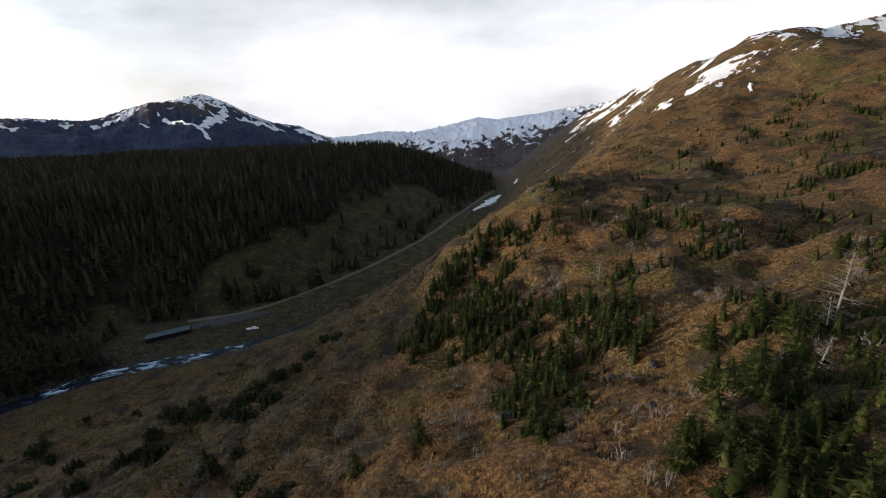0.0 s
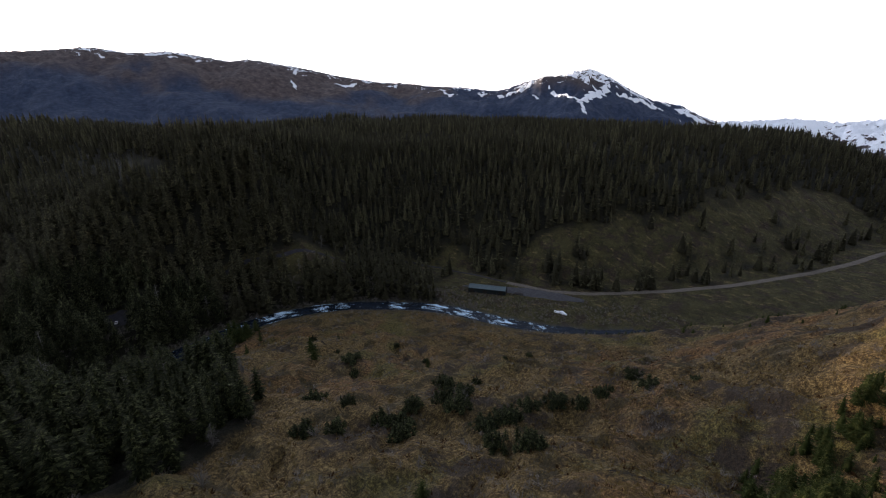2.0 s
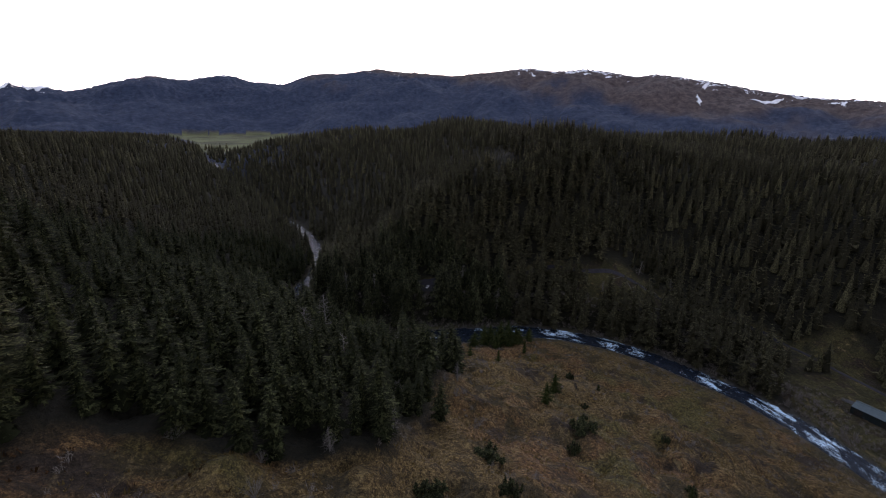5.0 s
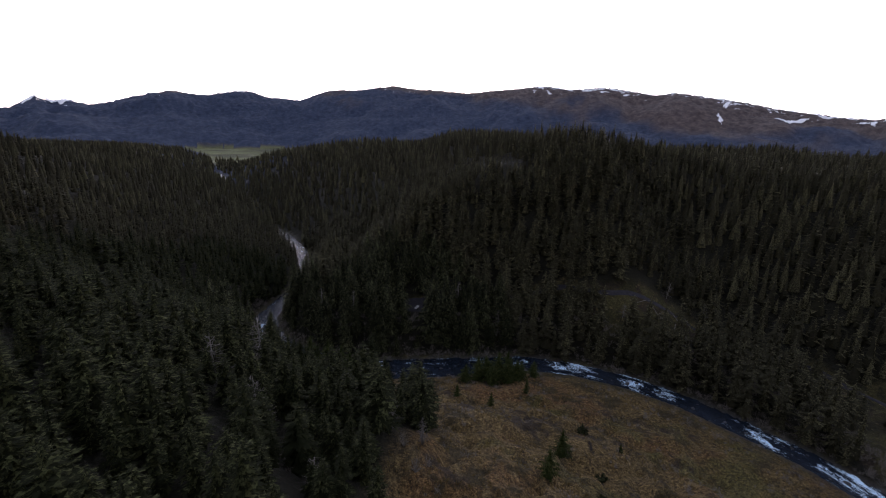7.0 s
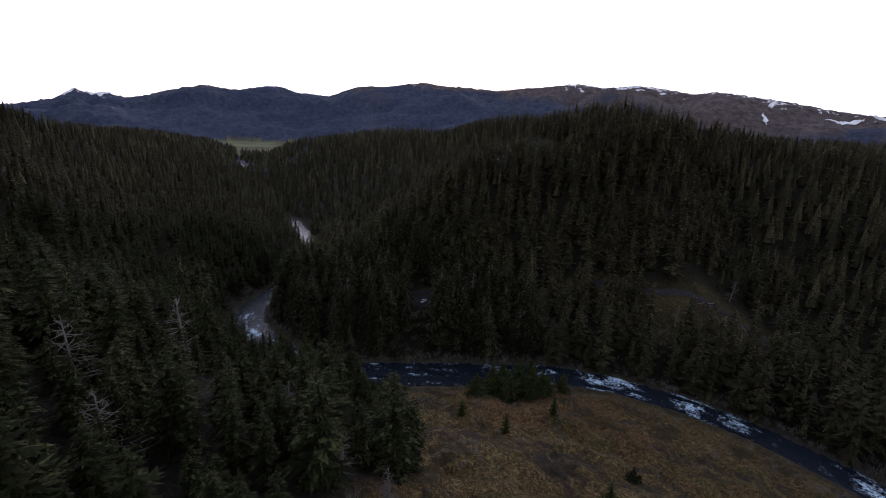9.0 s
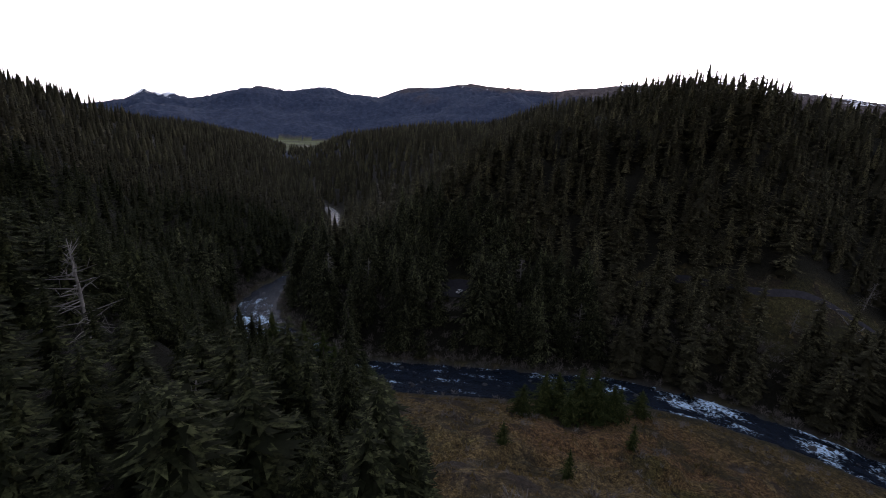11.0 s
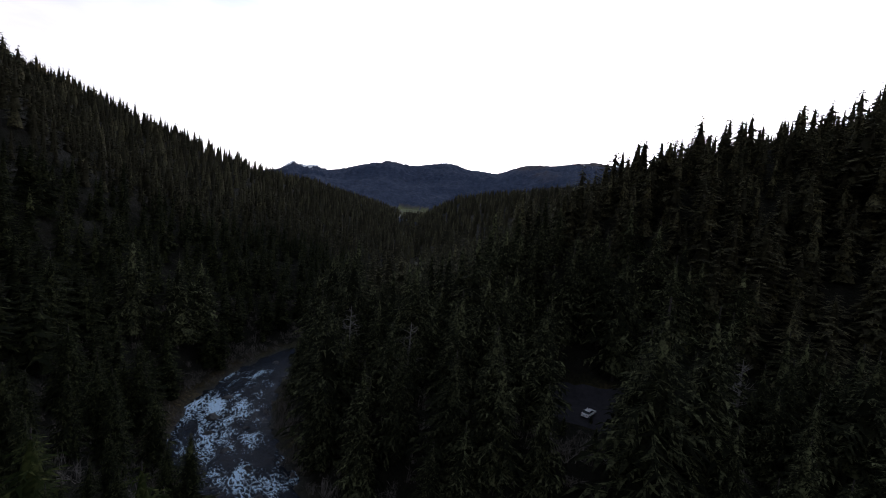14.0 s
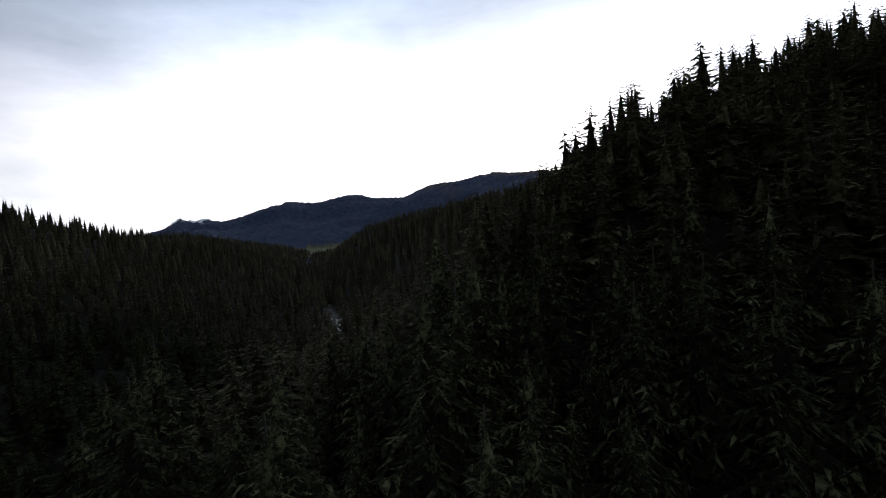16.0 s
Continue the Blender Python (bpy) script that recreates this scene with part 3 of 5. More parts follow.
def ribbon(name, line_pts, half, mat, lift, step=2.0, across=5, label="", category="", kind="structure", top=gz, ragged=0.12, grain=18):
    """A strip laid on the ground along a line."""
    p = np.array(line_pts, float)
    seg = np.hypot(*np.diff(p, axis=0).T)
    s = np.concatenate([[0], np.cumsum(seg)])
    q = np.arange(0, s[-1], step)
    cx, cy = np.interp(q, s, p[:, 0]), np.interp(q, s, p[:, 1])
    ker = np.ones(9) / 9
    if len(q) > 30:
        cx[4:-4], cy[4:-4] = np.convolve(cx, ker, "valid"), np.convolve(cy, ker, "valid")
    tx, ty = np.gradient(cx), np.gradient(cy)
    ln = np.hypot(tx, ty)
    nx, ny = -ty / ln, tx / ln
    hw = np.full(len(q), float(half)) if np.isscalar(half) else np.interp(q / s[-1], np.linspace(0, 1, len(half)), half)
    off = np.linspace(-1, 1, across)
    sides = [hw * np.maximum(0.12, 1 + ragged * fbm(cx, cy, grain, 3, s)) for s in (41, 42)]
    reach = np.where(off < 0, sides[0][:, None], sides[1][:, None]) * off
    X, Y = cx[:, None] + nx[:, None] * reach, cy[:, None] + ny[:, None] * reach
    crown = lift * (1.2 - off ** 2)
    Z = top(X, Y) + crown
    ob = new(name, mesh(name, np.stack([X, Y, Z], -1).reshape(-1, 3), grid_faces(*X.shape), mat, True))
    return tagged(ob, label, category, kind=kind)


# ---- river ----
q = []
for a, b in zip(RIVER[3:-1], RIVER[4:]):
    n = max(2, int(np.hypot(*(b - a)[:2]) / (1.6 if -120 < a[0] < 460 and a[1] > 60 else 9)))
    for k in range(n):
        q.append(a + (b - a) * k / n)
q = np.array(q)
for _ in range(3):
    q[1:-1] = (q[:-2] + 2 * q[1:-1] + q[2:]) / 4
tan = np.gradient(q[:, :2], axis=0)
tan /= np.linalg.norm(tan, axis=1)[:, None]
nor = np.stack([-tan[:, 1], tan[:, 0]], 1)
off = np.linspace(-1, 1, 19)
wide = (q[:, 3] + np.minimum(2.2, 0.5 * q[:, 3]))[:, None] * off
WX, WY = q[:, 0:1] + nor[:, 0:1] * wide, q[:, 1:2] + nor[:, 1:2] * wide
run = np.concatenate([[0], np.cumsum(np.hypot(*np.diff(q[:, :2], axis=0).T))])[:, None] + 0 * WX
rapid = np.zeros_like(WX)
for cx, cy, r, h in ((256, 376, 16, 0.46), (222, 384, 12, 0.3), (197, 384, 16, 0.3), (306, 345, 14, 0.36), (292, 354, 12, 0.42), (340, 299, 14, 0.4), (361, 268, 13, 0.46), (366, 237, 14, 0.42), (376, 204, 16, 0.4), (386, 168, 14, 0.34),
                     (147, 374, 15, 0.26), (124, 376, 11, 0.2), (104, 372, 12, 0.3), (120, 366, 9, 0.22), (64, 386, 14, 0.4), (42, 396, 13, 0.42), (26, 410, 14, 0.5), (15, 434, 12, 0.34), (14, 500, 18, 0.16), (8, 585, 22, 0.2), (-26, 680, 24, 0.24), (165, 384, 12, 0.24)):
    rapid = np.maximum(rapid, bump(WX, WY, cx, cy, r, h))
chop = fbm(run * 1.0, wide * 1.6, 9.0, 3, 51)
foam = 1.05 * rapid + 0.12 * chop - 0.03 + 0.14 * fbm(run * 0.7, wide * 2.2, 22.0, 2, 52)
foam = np.where((WY > 800) | (WX > 400), foam - 0.15, foam)
WZ = q[:, 2:3] + 0 * WX + 0.15 + (0.28 + 0.7 * rapid) * chop * 0.8
w_me = mesh("river", np.stack([WX, WY, WZ], -1).reshape(-1, 3), grid_faces(*WX.shape), WATER, True)
for nm, arr in (("foam", foam), ("run", run), ("across", wide)):
    a = w_me.attributes.new(nm, "FLOAT", "POINT")
    a.data.foreach_set("value", np.ascontiguousarray(arr, np.float32).ravel())
tagged(new("river", w_me), "dark mountain river broken by white rapids and boulders", "river", kind="structure")

# ---- tracks and gravel ----
ribbon("road", ROAD[11:], 3.5, TRACK, 0.3, label="pale gravel road along the valley floor", category="road")
ribbon("forest_track", ROAD[2:12], 1.6, LOT, 0.3, label="narrow gravel track on the wooded terrace", category="road")
ribbon("gravel_pad", [(410, 272), (420, 258), (428, 236), (436, 214), (443, 196), (447, 176), (452, 156)], [2, 4, 6, 10, 11, 8, 3], PAD, 0.45, across=13, label="grey gravel turning area beside the long shed", category="gravel pad")
ribbon("car_park", [(116, 424), (130, 428), (146, 430), (164, 429), (178, 432)], [4, 8, 10, 8, 3], LOT, 0.5, across=11, label="dark gravel parking area among the spruces", category="car park")


def snow_patch(line_pts, half, label="patch of old white snow on the slope"):
    ribbon("snow_patch", line_pts, half, SNOW, 1.0, step=1.5, across=7, label=label, category="snow", kind="stuff", ragged=0.9, grain=16)


def high_patch(spots, half):
    """Snow in a gully of the far mountains, by bearings and shares of the way to the crest."""
    pts = []
    for bear, k in spots:
        R = CREST_AT * k
        pts.append((HUB[0] + R * math.sin(radians(bear)), HUB[1] + R * math.cos(radians(bear))))
    ribbon("snow_patch", pts, half, SNOW, 8.0, step=6.0, across=7, label="streak of old white snow in a mountain gully", category="snow", kind="stuff", top=mountains, ragged=1.1, grain=75)


high_patch([(34.2, 0.955), (34.0, 0.93), (33.8, 0.905)], [4, 11, 12, 7])
high_patch([(33.4, 0.87), (33.6, 0.85), (33.8, 0.83)], [5, 12, 13, 6])
high_patch([(38.3, 0.90), (39.2, 0.905), (40.2, 0.91), (41.1, 0.92)], [5, 16, 22, 8])
high_patch([(41.4, 0.955), (42.7, 0.95), (44.5, 0.96)], [4, 14, 5])
high_patch([(18.9, 0.955), (20.1, 0.95), (21.5, 0.96)], [8, 22, 18, 6])
high_patch([(-40.6, 0.955), (-40.1, 0.965), (-39.5, 0.985)], [10, 34, 40, 14])
high_patch([(-38.7, 0.97), (-37.4, 0.965), (-36.6, 0.97)], [8, 26, 24, 8])
high_patch([(-21.8, 0.985), (-21.0, 0.975)], [4, 12, 4])
high_patch([(15.0, 0.93), (15.5, 0.925)], [4, 9, 4])
high_patch([(69.8, 0.69), (69.2, 0.726), (68.7, 0.766)], [7, 12, 16, 12])
high_patch([(68.7, 0.766), (67.5, 0.776), (66.3, 0.826), (65.4, 0.86), (64.8, 0.872)], [10, 9, 14, 18, 7])
high_patch([(68.7, 0.766), (70.0, 0.822), (71.1, 0.885), (71.7, 0.93)], [10, 24, 40, 30, 9])
high_patch([(72.6, 0.898), (74.1, 0.908), (75.9, 0.914), (77.8, 0.938)], [8, 22, 20, 26, 8])
high_patch([(73.1, 0.966), (74.6, 0.95), (76.7, 0.958)], [6, 16, 18, 7])
high_patch([(78.9, 0.954), (80.6, 0.942), (82.3, 0.942)], [8, 30, 34, 14])
high_patch([(58.6, 0.894), (60.0, 0.89), (61.3, 0.902), (62.8, 0.906)], [14, 40, 46, 14])
high_patch([(60.6, 0.955), (61.8, 0.94), (62.9, 0.955)], [10, 36, 10])
high_patch([(64.0, 0.965), (65.4, 0.90)], [8, 24, 12, 5])
high_patch([(63.0, 0.814), (63.9, 0.814)], [4, 13, 4])
high_patch([(68.5, 0.922), (70.0, 0.926), (71.7, 0.934)], [6, 18, 22, 7])
high_patch([(67.3, 0.958), (68.1, 0.918)], [5, 14, 5])
high_patch([(56.1, 0.918), (57.3, 0.914)], [5, 18, 6])
high_patch([(51.9, 0.87), (53.2, 0.854)], [5, 16, 5])
snow_patch([(416, 170), (417, 158)], [0.7, 2.2, 0.7], "small white heap of old snow beside the gravel pad")
snow_patch([(850, -128), (880, -148), (925, -176), (1000, -216)], [2, 7, 9, 3])
snow_patch([(1040, -262), (1060, -268), (1085, -276)], [2, 5, 2])
snow_patch([(470, -285), (500, -296), (540, -316)], [2, 6, 2])
snow_patch([(760, -360), (800, -385), (850, -410)], [2, 7, 3])
snow_patch([(425, -338), (440, -348)], [1.5, 4, 1.5])

# ---- trees ----
def tube(p0, p1, r0, r1, n=5):
    """Vertices and triangles of a tapered stick."""
    p0, p1 = np.array(p0, float), np.array(p1, float)
    d = p1 - p0
    d /= np.linalg.norm(d)
    u = np.cross(d, (0.3, 0.2, 1.0) if abs(d[2]) < 0.9 else (1, 0, 0))
    u /= np.linalg.norm(u)
    v = np.cross(d, u)
    vs, fs = [], []
    for j in range(n):
        a = 2 * math.pi * j / n
        k = math.cos(a) * u + math.sin(a) * v
        vs += [p0 + r0 * k, p1 + r1 * k]
    for j in range(n):
        a, b, c, e = 2 * j, 2 * ((j + 1) % n), 2 * ((j + 1) % n) + 1, 2 * j + 1
        fs += [(a, b, c), (a, c, e)]
    return vs, fs


def gather(pieces):
    vs, fs = [], []
    for v, f in pieces:
        b = len(vs)
        vs += list(v)
        fs += [tuple(i + b for i in t) for t in f]
    return np.array(vs), np.array(fs)


def frond(root, ang, length, droop, width, rng, sprays=9):
    """A needled branch: a drooping spine with narrow side sprays that hang a little."""
    ca, sa = math.cos(ang), math.sin(ang)
    lift = rng.uniform(0.1, 0.35)

    def at(u, w, dz=0.0):
        z = -droop * length * max(u, 0.0) ** 1.3 + lift * droop * length * u * u * u + dz
        return (root[0] + ca * length * u - sa * w, root[1] + sa * length * u + ca * w, root[2] + z)

    t = 0.036 * length + 0.001
    vs = [at(0.0, t), at(0.0, -t), at(0.55, t), at(0.55, -t), at(1.0, 0)]
    fs = [(0, 1, 3), (0, 3, 2), (2, 3, 4)]
    for k in range(sprays):
        u = 0.14 + 0.80 * (k + rng.uniform(-0.3, 0.3)) / sprays
        s = 1 if k % 2 else -1
        w = width * rng.uniform(0.55, 1.0) * (1.0 - 0.75 * u) * (0.6 + min(u, 0.3) * 1.3)
        g = 0.068 * length * rng.uniform(0.7, 1.4) + 0.0015
        b = len(vs)
        end = u + rng.uniform(0.10, 0.26)
        hang = -rng.uniform(0.02, 0.16) * length
        vs += [at(u - g / length, 0, 0.01 * length), at(u + g / length, 0, 0.01 * length), at(end, s * w, hang)]
        fs += [(b, b + 1, b + 2)] if s < 0 else [(b, b + 2, b + 1)]
    return vs, fs


def spruce_meshes(name, seed, boughs, spread, mat, bare=0.06, ragged=0.3):
    """Trunk and crown of a spruce one metre high: boughs in a loose spiral, longest below, some missing."""
    rng = np.random.RandomState(seed)
    trunk = gather([tube((0, 0, -0.03), (0, 0, 0.5), 0.014, 0.009, 6), tube((0, 0, 0.5), (0, 0, 0.99), 0.009, 0.0032, 5)])
    pieces = []
    for k in range(boughs):
        u = (k + rng.uniform(-0.6, 0.6)) / boughs
        u = min(max(u, 0.0), 0.985)
        z = bare + (0.985 - bare) * u ** 0.9
        r = spread * ((1 - u) ** 0.74 * 0.97 + 0.03) * (0.7 + 0.3 * min(1, u / 0.15))
        if rng.uniform() < 0.08 and u < 0.9:
            continue
        q = r * (rng.uniform(1 - ragged, 1 + ragged) if rng.uniform() < 0.85 else rng.uniform(1.2, 1.45))
        pieces.append(frond((0, 0, z), 2.39996 * k + rng.uniform(-0.5, 0.5), q,
                            rng.uniform(0.0, 0.46) if u < 0.85 else rng.uniform(0.0, 0.4), q * rng.uniform(0.42, 0.62), rng, 8 if u < 0.7 else 5))
    # the dense inside of the crown
    core, m = [], 7
    for t in range(5):
        z0, z1 = bare + 0.18 * t, min(0.95, bare + 0.18 * t + 0.26)
        r0 = 0.5 * spread * (1 - 0.19 * t)
        ring = [(r0 * rng.uniform(0.75, 1.2) * math.cos(6.283 * a / m + t), r0 * rng.uniform(0.75, 1.2) * math.sin(6.283 * a / m + t), z0 + rng.uniform(-0.02, 0.02)) for a in range(m)]
        core.append((ring + [(0, 0, z1)], [(a, (a + 1) % m, m) for a in range(m)]))
    crown = gather(pieces + core)
    return mesh(name + "_trunk", *trunk, BARK), mesh(name + "_crown", *crown, mat)


def loose_tree(boughs, spread, seed, blades=3):
    """A lighter spruce for the woods, one metre high: spiky boughs in a loose spiral round a dark core."""
    r = np.random.RandomState(seed)
    vs, fs = [], []
    n = 6
    for t in range(3 if boughs > 30 else 1):
        z0 = 0.04 + 0.26 * t
        r0 = (0.38 if 30 < boughs < 60 else 0.52) * spread * (1 - 0.28 * t)
        b = len(vs)
        for j in range(n):
            a = 6.283 * j / n + t
            q = r0 * r.uniform(0.75, 1.25)
            vs.append((q * math.cos(a), q * math.sin(a), z0 + r.uniform(-0.02, 0.02)))
        vs.append((0, 0, z0 + (0.36 if boughs > 30 else 0.84)))
        fs += [(b + j, b + (j + 1) % n, b + n) for j in range(n)]
    for k in range(boughs):
        u = min(max((k + r.uniform(-0.7, 0.7)) / boughs, 0.0), 0.97)
        z = 0.07 + 0.92 * u ** 0.9
        rad = spread * ((1 - u) ** 0.58 * 0.97 + 0.03) * (0.7 + 0.3 * min(1, u / 0.15))
        q = rad * (r.uniform(0.65, 1.2) if r.uniform() < 0.85 else r.uniform(1.2, 1.5))
        a0 = 2.39996 * k + r.uniform(-0.5, 0.5)
        dr = r.uniform(-0.05, 0.42)
        if u > 0.88:
            dr = r.uniform(0.0, 0.35)
        for t in range(blades):
            # one long blade, and shorter ones that leave it on both sides
            ln = q * (1.0, r.uniform(0.4, 0.6), r.uniform(0.35, 0.55), r.uniform(0.3, 0.45))[t]
            s0 = q * (0.1, 0.28, 0.42, 0.58)[t]
            a = a0 + (0.0, 0.7, -0.7, 0.6)[t] * r.uniform(0.7, 1.3)
            w = q * r.uniform(0.11, 0.17) if blades > 1 else q * r.uniform(0.3, 0.42)
            px, py, pz = math.cos(a0) * s0, math.sin(a0) * s0, z - dr * s0
            ca, sa = math.cos(a), math.sin(a)
            ln = ln - s0 if t == 0 else ln
            b = len(vs)
            vs += [(px - sa * w, py + ca * w, pz), (px + sa * w, py - ca * w, pz), (px + ca * ln, py + sa * ln, pz - dr * ln * r.uniform(0.9, 1.5))]
            fs += [(b, b + 1, b + 2)]
    return np.array(vs), np.array(fs)


def spread_out(name, protos, x, y, h, mat, label, category, seed, slim=(0.85, 1.2), sink=0.3):
    """Many copies of some shapes joined into one mesh."""
    rng = np.random.RandomState(seed)
    kind = rng.randint(0, len(protos), x.size)
    z = gz(x, y) - sink
    V, F, base = [], [], 0
    for k, (pv, pf) in enumerate(protos):
        m = kind == k
        n = int(m.sum())
        if not n:
            continue
        a, w = rng.uniform(0, 6.28, n)[:, None], rng.uniform(*slim, n)[:, None]
        lx, ly = rng.normal(0, 0.02, n)[:, None], rng.normal(0, 0.02, n)[:, None]
        hh = h[m][:, None]
        vx = hh * (w * (pv[:, 0] * np.cos(a) - pv[:, 1] * np.sin(a)) + lx * pv[:, 2])
        vy = hh * (w * (pv[:, 0] * np.sin(a) + pv[:, 1] * np.cos(a)) + ly * pv[:, 2])
        V.append(np.stack([x[m][:, None] + vx, y[m][:, None] + vy, z[m][:, None] + hh * pv[:, 2]], -1).reshape(-1, 3))
        F.append((pf[None] + (base + np.arange(n) * len(pv))[:, None, None]).reshape(-1, 3))
        base += n * len(pv)
    ob = new(name, mesh(name, np.concatenate(V), np.concatenate(F), mat))
    return tagged(ob, label, category, kind="stuff")


def scatter(x0, x1, y0, y1, step, seed, chance):
    rng = np.random.RandomState(seed)
    gx, gy = np.meshgrid(np.arange(x0, x1, step), np.arange(y0, y1, step))
    gx = (gx + rng.uniform(-0.5, 0.5, gx.shape) * step).ravel()
    gy = (gy + rng.uniform(-0.5, 0.5, gy.shape) * step).ravel()
    keep = rng.uniform(0, 1, gx.size) < chance(gx, gy)
    return gx[keep], gy[keep], rng


MID = [loose_tree(46, s, 100 + i, 3) for i, s in enumerate((0.20, 0.22, 0.25, 0.21, 0.27))]
FAR = [loose_tree(22, s, 120 + i, 1) for i, s in enumerate((0.22, 0.25, 0.23, 0.28))]
DIST = [loose_tree(11, s, 130 + i, 1) for i, s in enumerate((0.24, 0.28, 0.26))]
FULL = [loose_tree(w, sp, 150 + i, 4) for i, (w, sp) in enumerate(((120, 0.21), (110, 0.24), (125, 0.19), (105, 0.26), (115, 0.22)))]
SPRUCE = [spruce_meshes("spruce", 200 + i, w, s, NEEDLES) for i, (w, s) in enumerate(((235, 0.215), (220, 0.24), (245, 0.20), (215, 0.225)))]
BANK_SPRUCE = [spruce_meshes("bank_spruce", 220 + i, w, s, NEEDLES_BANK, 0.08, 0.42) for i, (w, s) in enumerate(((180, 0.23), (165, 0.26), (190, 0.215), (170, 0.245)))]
HEMLOCK = [spruce_meshes("hill_spruce", 210 + i, w, s, NEEDLES_NEAR, 0.03, 0.35) for i, (w, s) in enumerate(((90, 0.28), (100, 0.24), (85, 0.33)))]


def make_spruce(x, y, h, pair, label, group, turn, wide=1.0, name="spruce_tree"):
    ob = new(name)
    ob.matrix_basis = Matrix.Translation((x, y, float(gz(x, y)) - 0.2)) @ Matrix.Rotation(turn, 4, "Z") @ Matrix.Diagonal((h * wide, h * wide, h, 1))
    part("trunk", pair[0], ob, "brown-grey tapering trunk")
    part("crown", pair[1], ob)
    return tagged(ob, label, "tree", group)


# tall spruces whose tops stand out, then their neighbours along the banks and the meadow's edge
rng = np.random.RandomState(7)
TALL = [(41, 452, -156), (94, 424, -157), (123, 442, -160), (153, 404, -162), (166, 405, -149), (94, 416, -150), (207, 414, -150), (105, 436, -140), (11, 370, -155), (68, 246, -108), (81, 206, -108), (100, 217, -115),
        (130, 202, -124), (123, 302, -148), (153, 479, -139), (165, 463, -138), (133, 446, -144), (114, 455, -141), (92, 421, -147), (64, 430, -151),
        (65, 412, -163), (156, 395, -147), (-5, 401, -153), (-5, 418, -161), (-7, 429, -164), (208, 404, -156), (76, 402, -163)]
near_x, near_y = [], []
for x, y, top in TALL:
    h = top - float(gz(x, y))
    make_spruce(x, y, max(9.0, h), (BANK_SPRUCE if y > 385 else SPRUCE)[rng.randint(4)], "tall dark green spruce with drooping boughs by the river", "spruces along the river", rng.uniform(0, 6.28), 0.95)
    near_x.append(x)
    near_y.append(y)


def lid(x, y):
    """Treetops stay well under the flight line."""
    px = np.interp(y, [94, 160, 227, 288, 348, 387, 420], [150, 162, 158, 149, 131, 115, 105])
    pz = np.interp(y, [94, 160, 227, 288, 330, 390], [-47, -79, -114, -131, -136, -136])
    return np.where((np.abs(x - px) < 16) & (y < 425), pz - 10, 999.0)


fx, fy, frng = scatter(-170, 400, 70, 700, 8.3, 1, woods)
ok = np.ones(fx.size, bool)
for x, y in zip(near_x, near_y):
    ok &= np.hypot(fx - x, fy - y) > 4.5
fx, fy = fx[ok], fy[ok]
fz = gz(fx, fy)
fh = frng.uniform(17, 34, fx.size) * (0.85 + 0.15 * fbm(fx, fy, 60, 2, 61))
fd, _, fside = river_frame(fx, fy)
fh = np.where(fside > 0, fh * 1.25, fh * 0.92)
# the canopy by the far bank climbs with the slope
fh = np.where((fside > 0) & (fx > 40) & (fx < 260), np.minimum(fh, np.interp(fd, [15, 45, 75, 110, 150], [-156, -148, -126, -92, -80]) - 17 * (1 - smooth(130, 225, fx)) * smooth(60, 105, fd) + 6 * fbm(fx, fy, 40, 2, 62) - fz), fh)
fh = np.maximum(fh, 7.0)
# the wood steps down to the water on the inside of the bend
fh = np.where((fside <= 0) & (fx > 66) & (fy > 318) & (fy < 420), np.minimum(fh, np.maximum(6.0, 0.55 * fd - 3)), fh)
fh = np.minimum(fh, np.maximum(lid(fx, fy) - fz, 8))
# low growth in the gap before the car park
fh = np.where((np.abs(fx - 140 - 0.10 * (430 - fy)) < 7) & (fy < 432) & (fside > 0), np.minimum(fh, np.maximum(3.0, 0.36 * (428 - fy))), fh)
close = ((fx > 10) & (fx < 240) & (fy > 385) & (fy < 480) & (fside > 0)) | ((fy < 390) & (fy > 125) & (fside <= 0) & (fx > 20))
pick = np.flatnonzero(close)
pick = pick[np.argsort(np.hypot(fx[pick] - 110, fy[pick] - 372))]
pick = pick[:265]
for i in pick:
    make_spruce(fx[i], fy[i], fh[i], (BANK_SPRUCE if fside[i] > 0 else SPRUCE)[frng.randint(4)], "dark green spruce standing in the riverside wood", "spruces along the river", frng.uniform(0, 6.28), frng.uniform(0.85, 1.1))
rest = np.ones(fx.size, bool)
rest[pick] = False
inner = rest & (fx > -90) & (fx < 320) & (fy > 120) & (fy < 570)
hither = inner & (fside <= 0)
spread_out("riverside_forest", FULL, fx[hither], fy[hither], fh[hither], NEEDLES, "dark spruce wood on the near bank, shade put into its needles", "forest", 70)
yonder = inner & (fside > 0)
spread_out("terrace_forest", FULL, fx[yonder], fy[yonder], fh[yonder], NEEDLES_SLOPE_LIT, "olive green spruce wood on the far bank's slope, painted lighter for glare", "forest", 79)
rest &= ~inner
spread_out("forest", MID, fx[rest], fy[rest], fh[rest], NEEDLES_SLOPE_LIT, "dense dark spruce forest on the slopes above the river", "forest", 71)


def outer(x, y):
    inside = (x > -170) & (x < 400) & (y > 70) & (y < 700)
    return np.where(inside, 0, woods(x, y))


ox, oy, orng = scatter(-900, 1500, -420, 1250, 12.4, 2, outer)
near_x, near_y, _ = scatter(250, 700, 100, 860, 11.0, 12, outer)
ox, oy = np.concatenate([ox, near_x]), np.concatenate([oy, near_y])
spread_out("outer_forest", FAR, ox, oy, orng.uniform(15, 31, ox.size), NEEDLES_SLOPE_LIT, "dark spruce forest over the plateau and valley sides", "forest", 72)


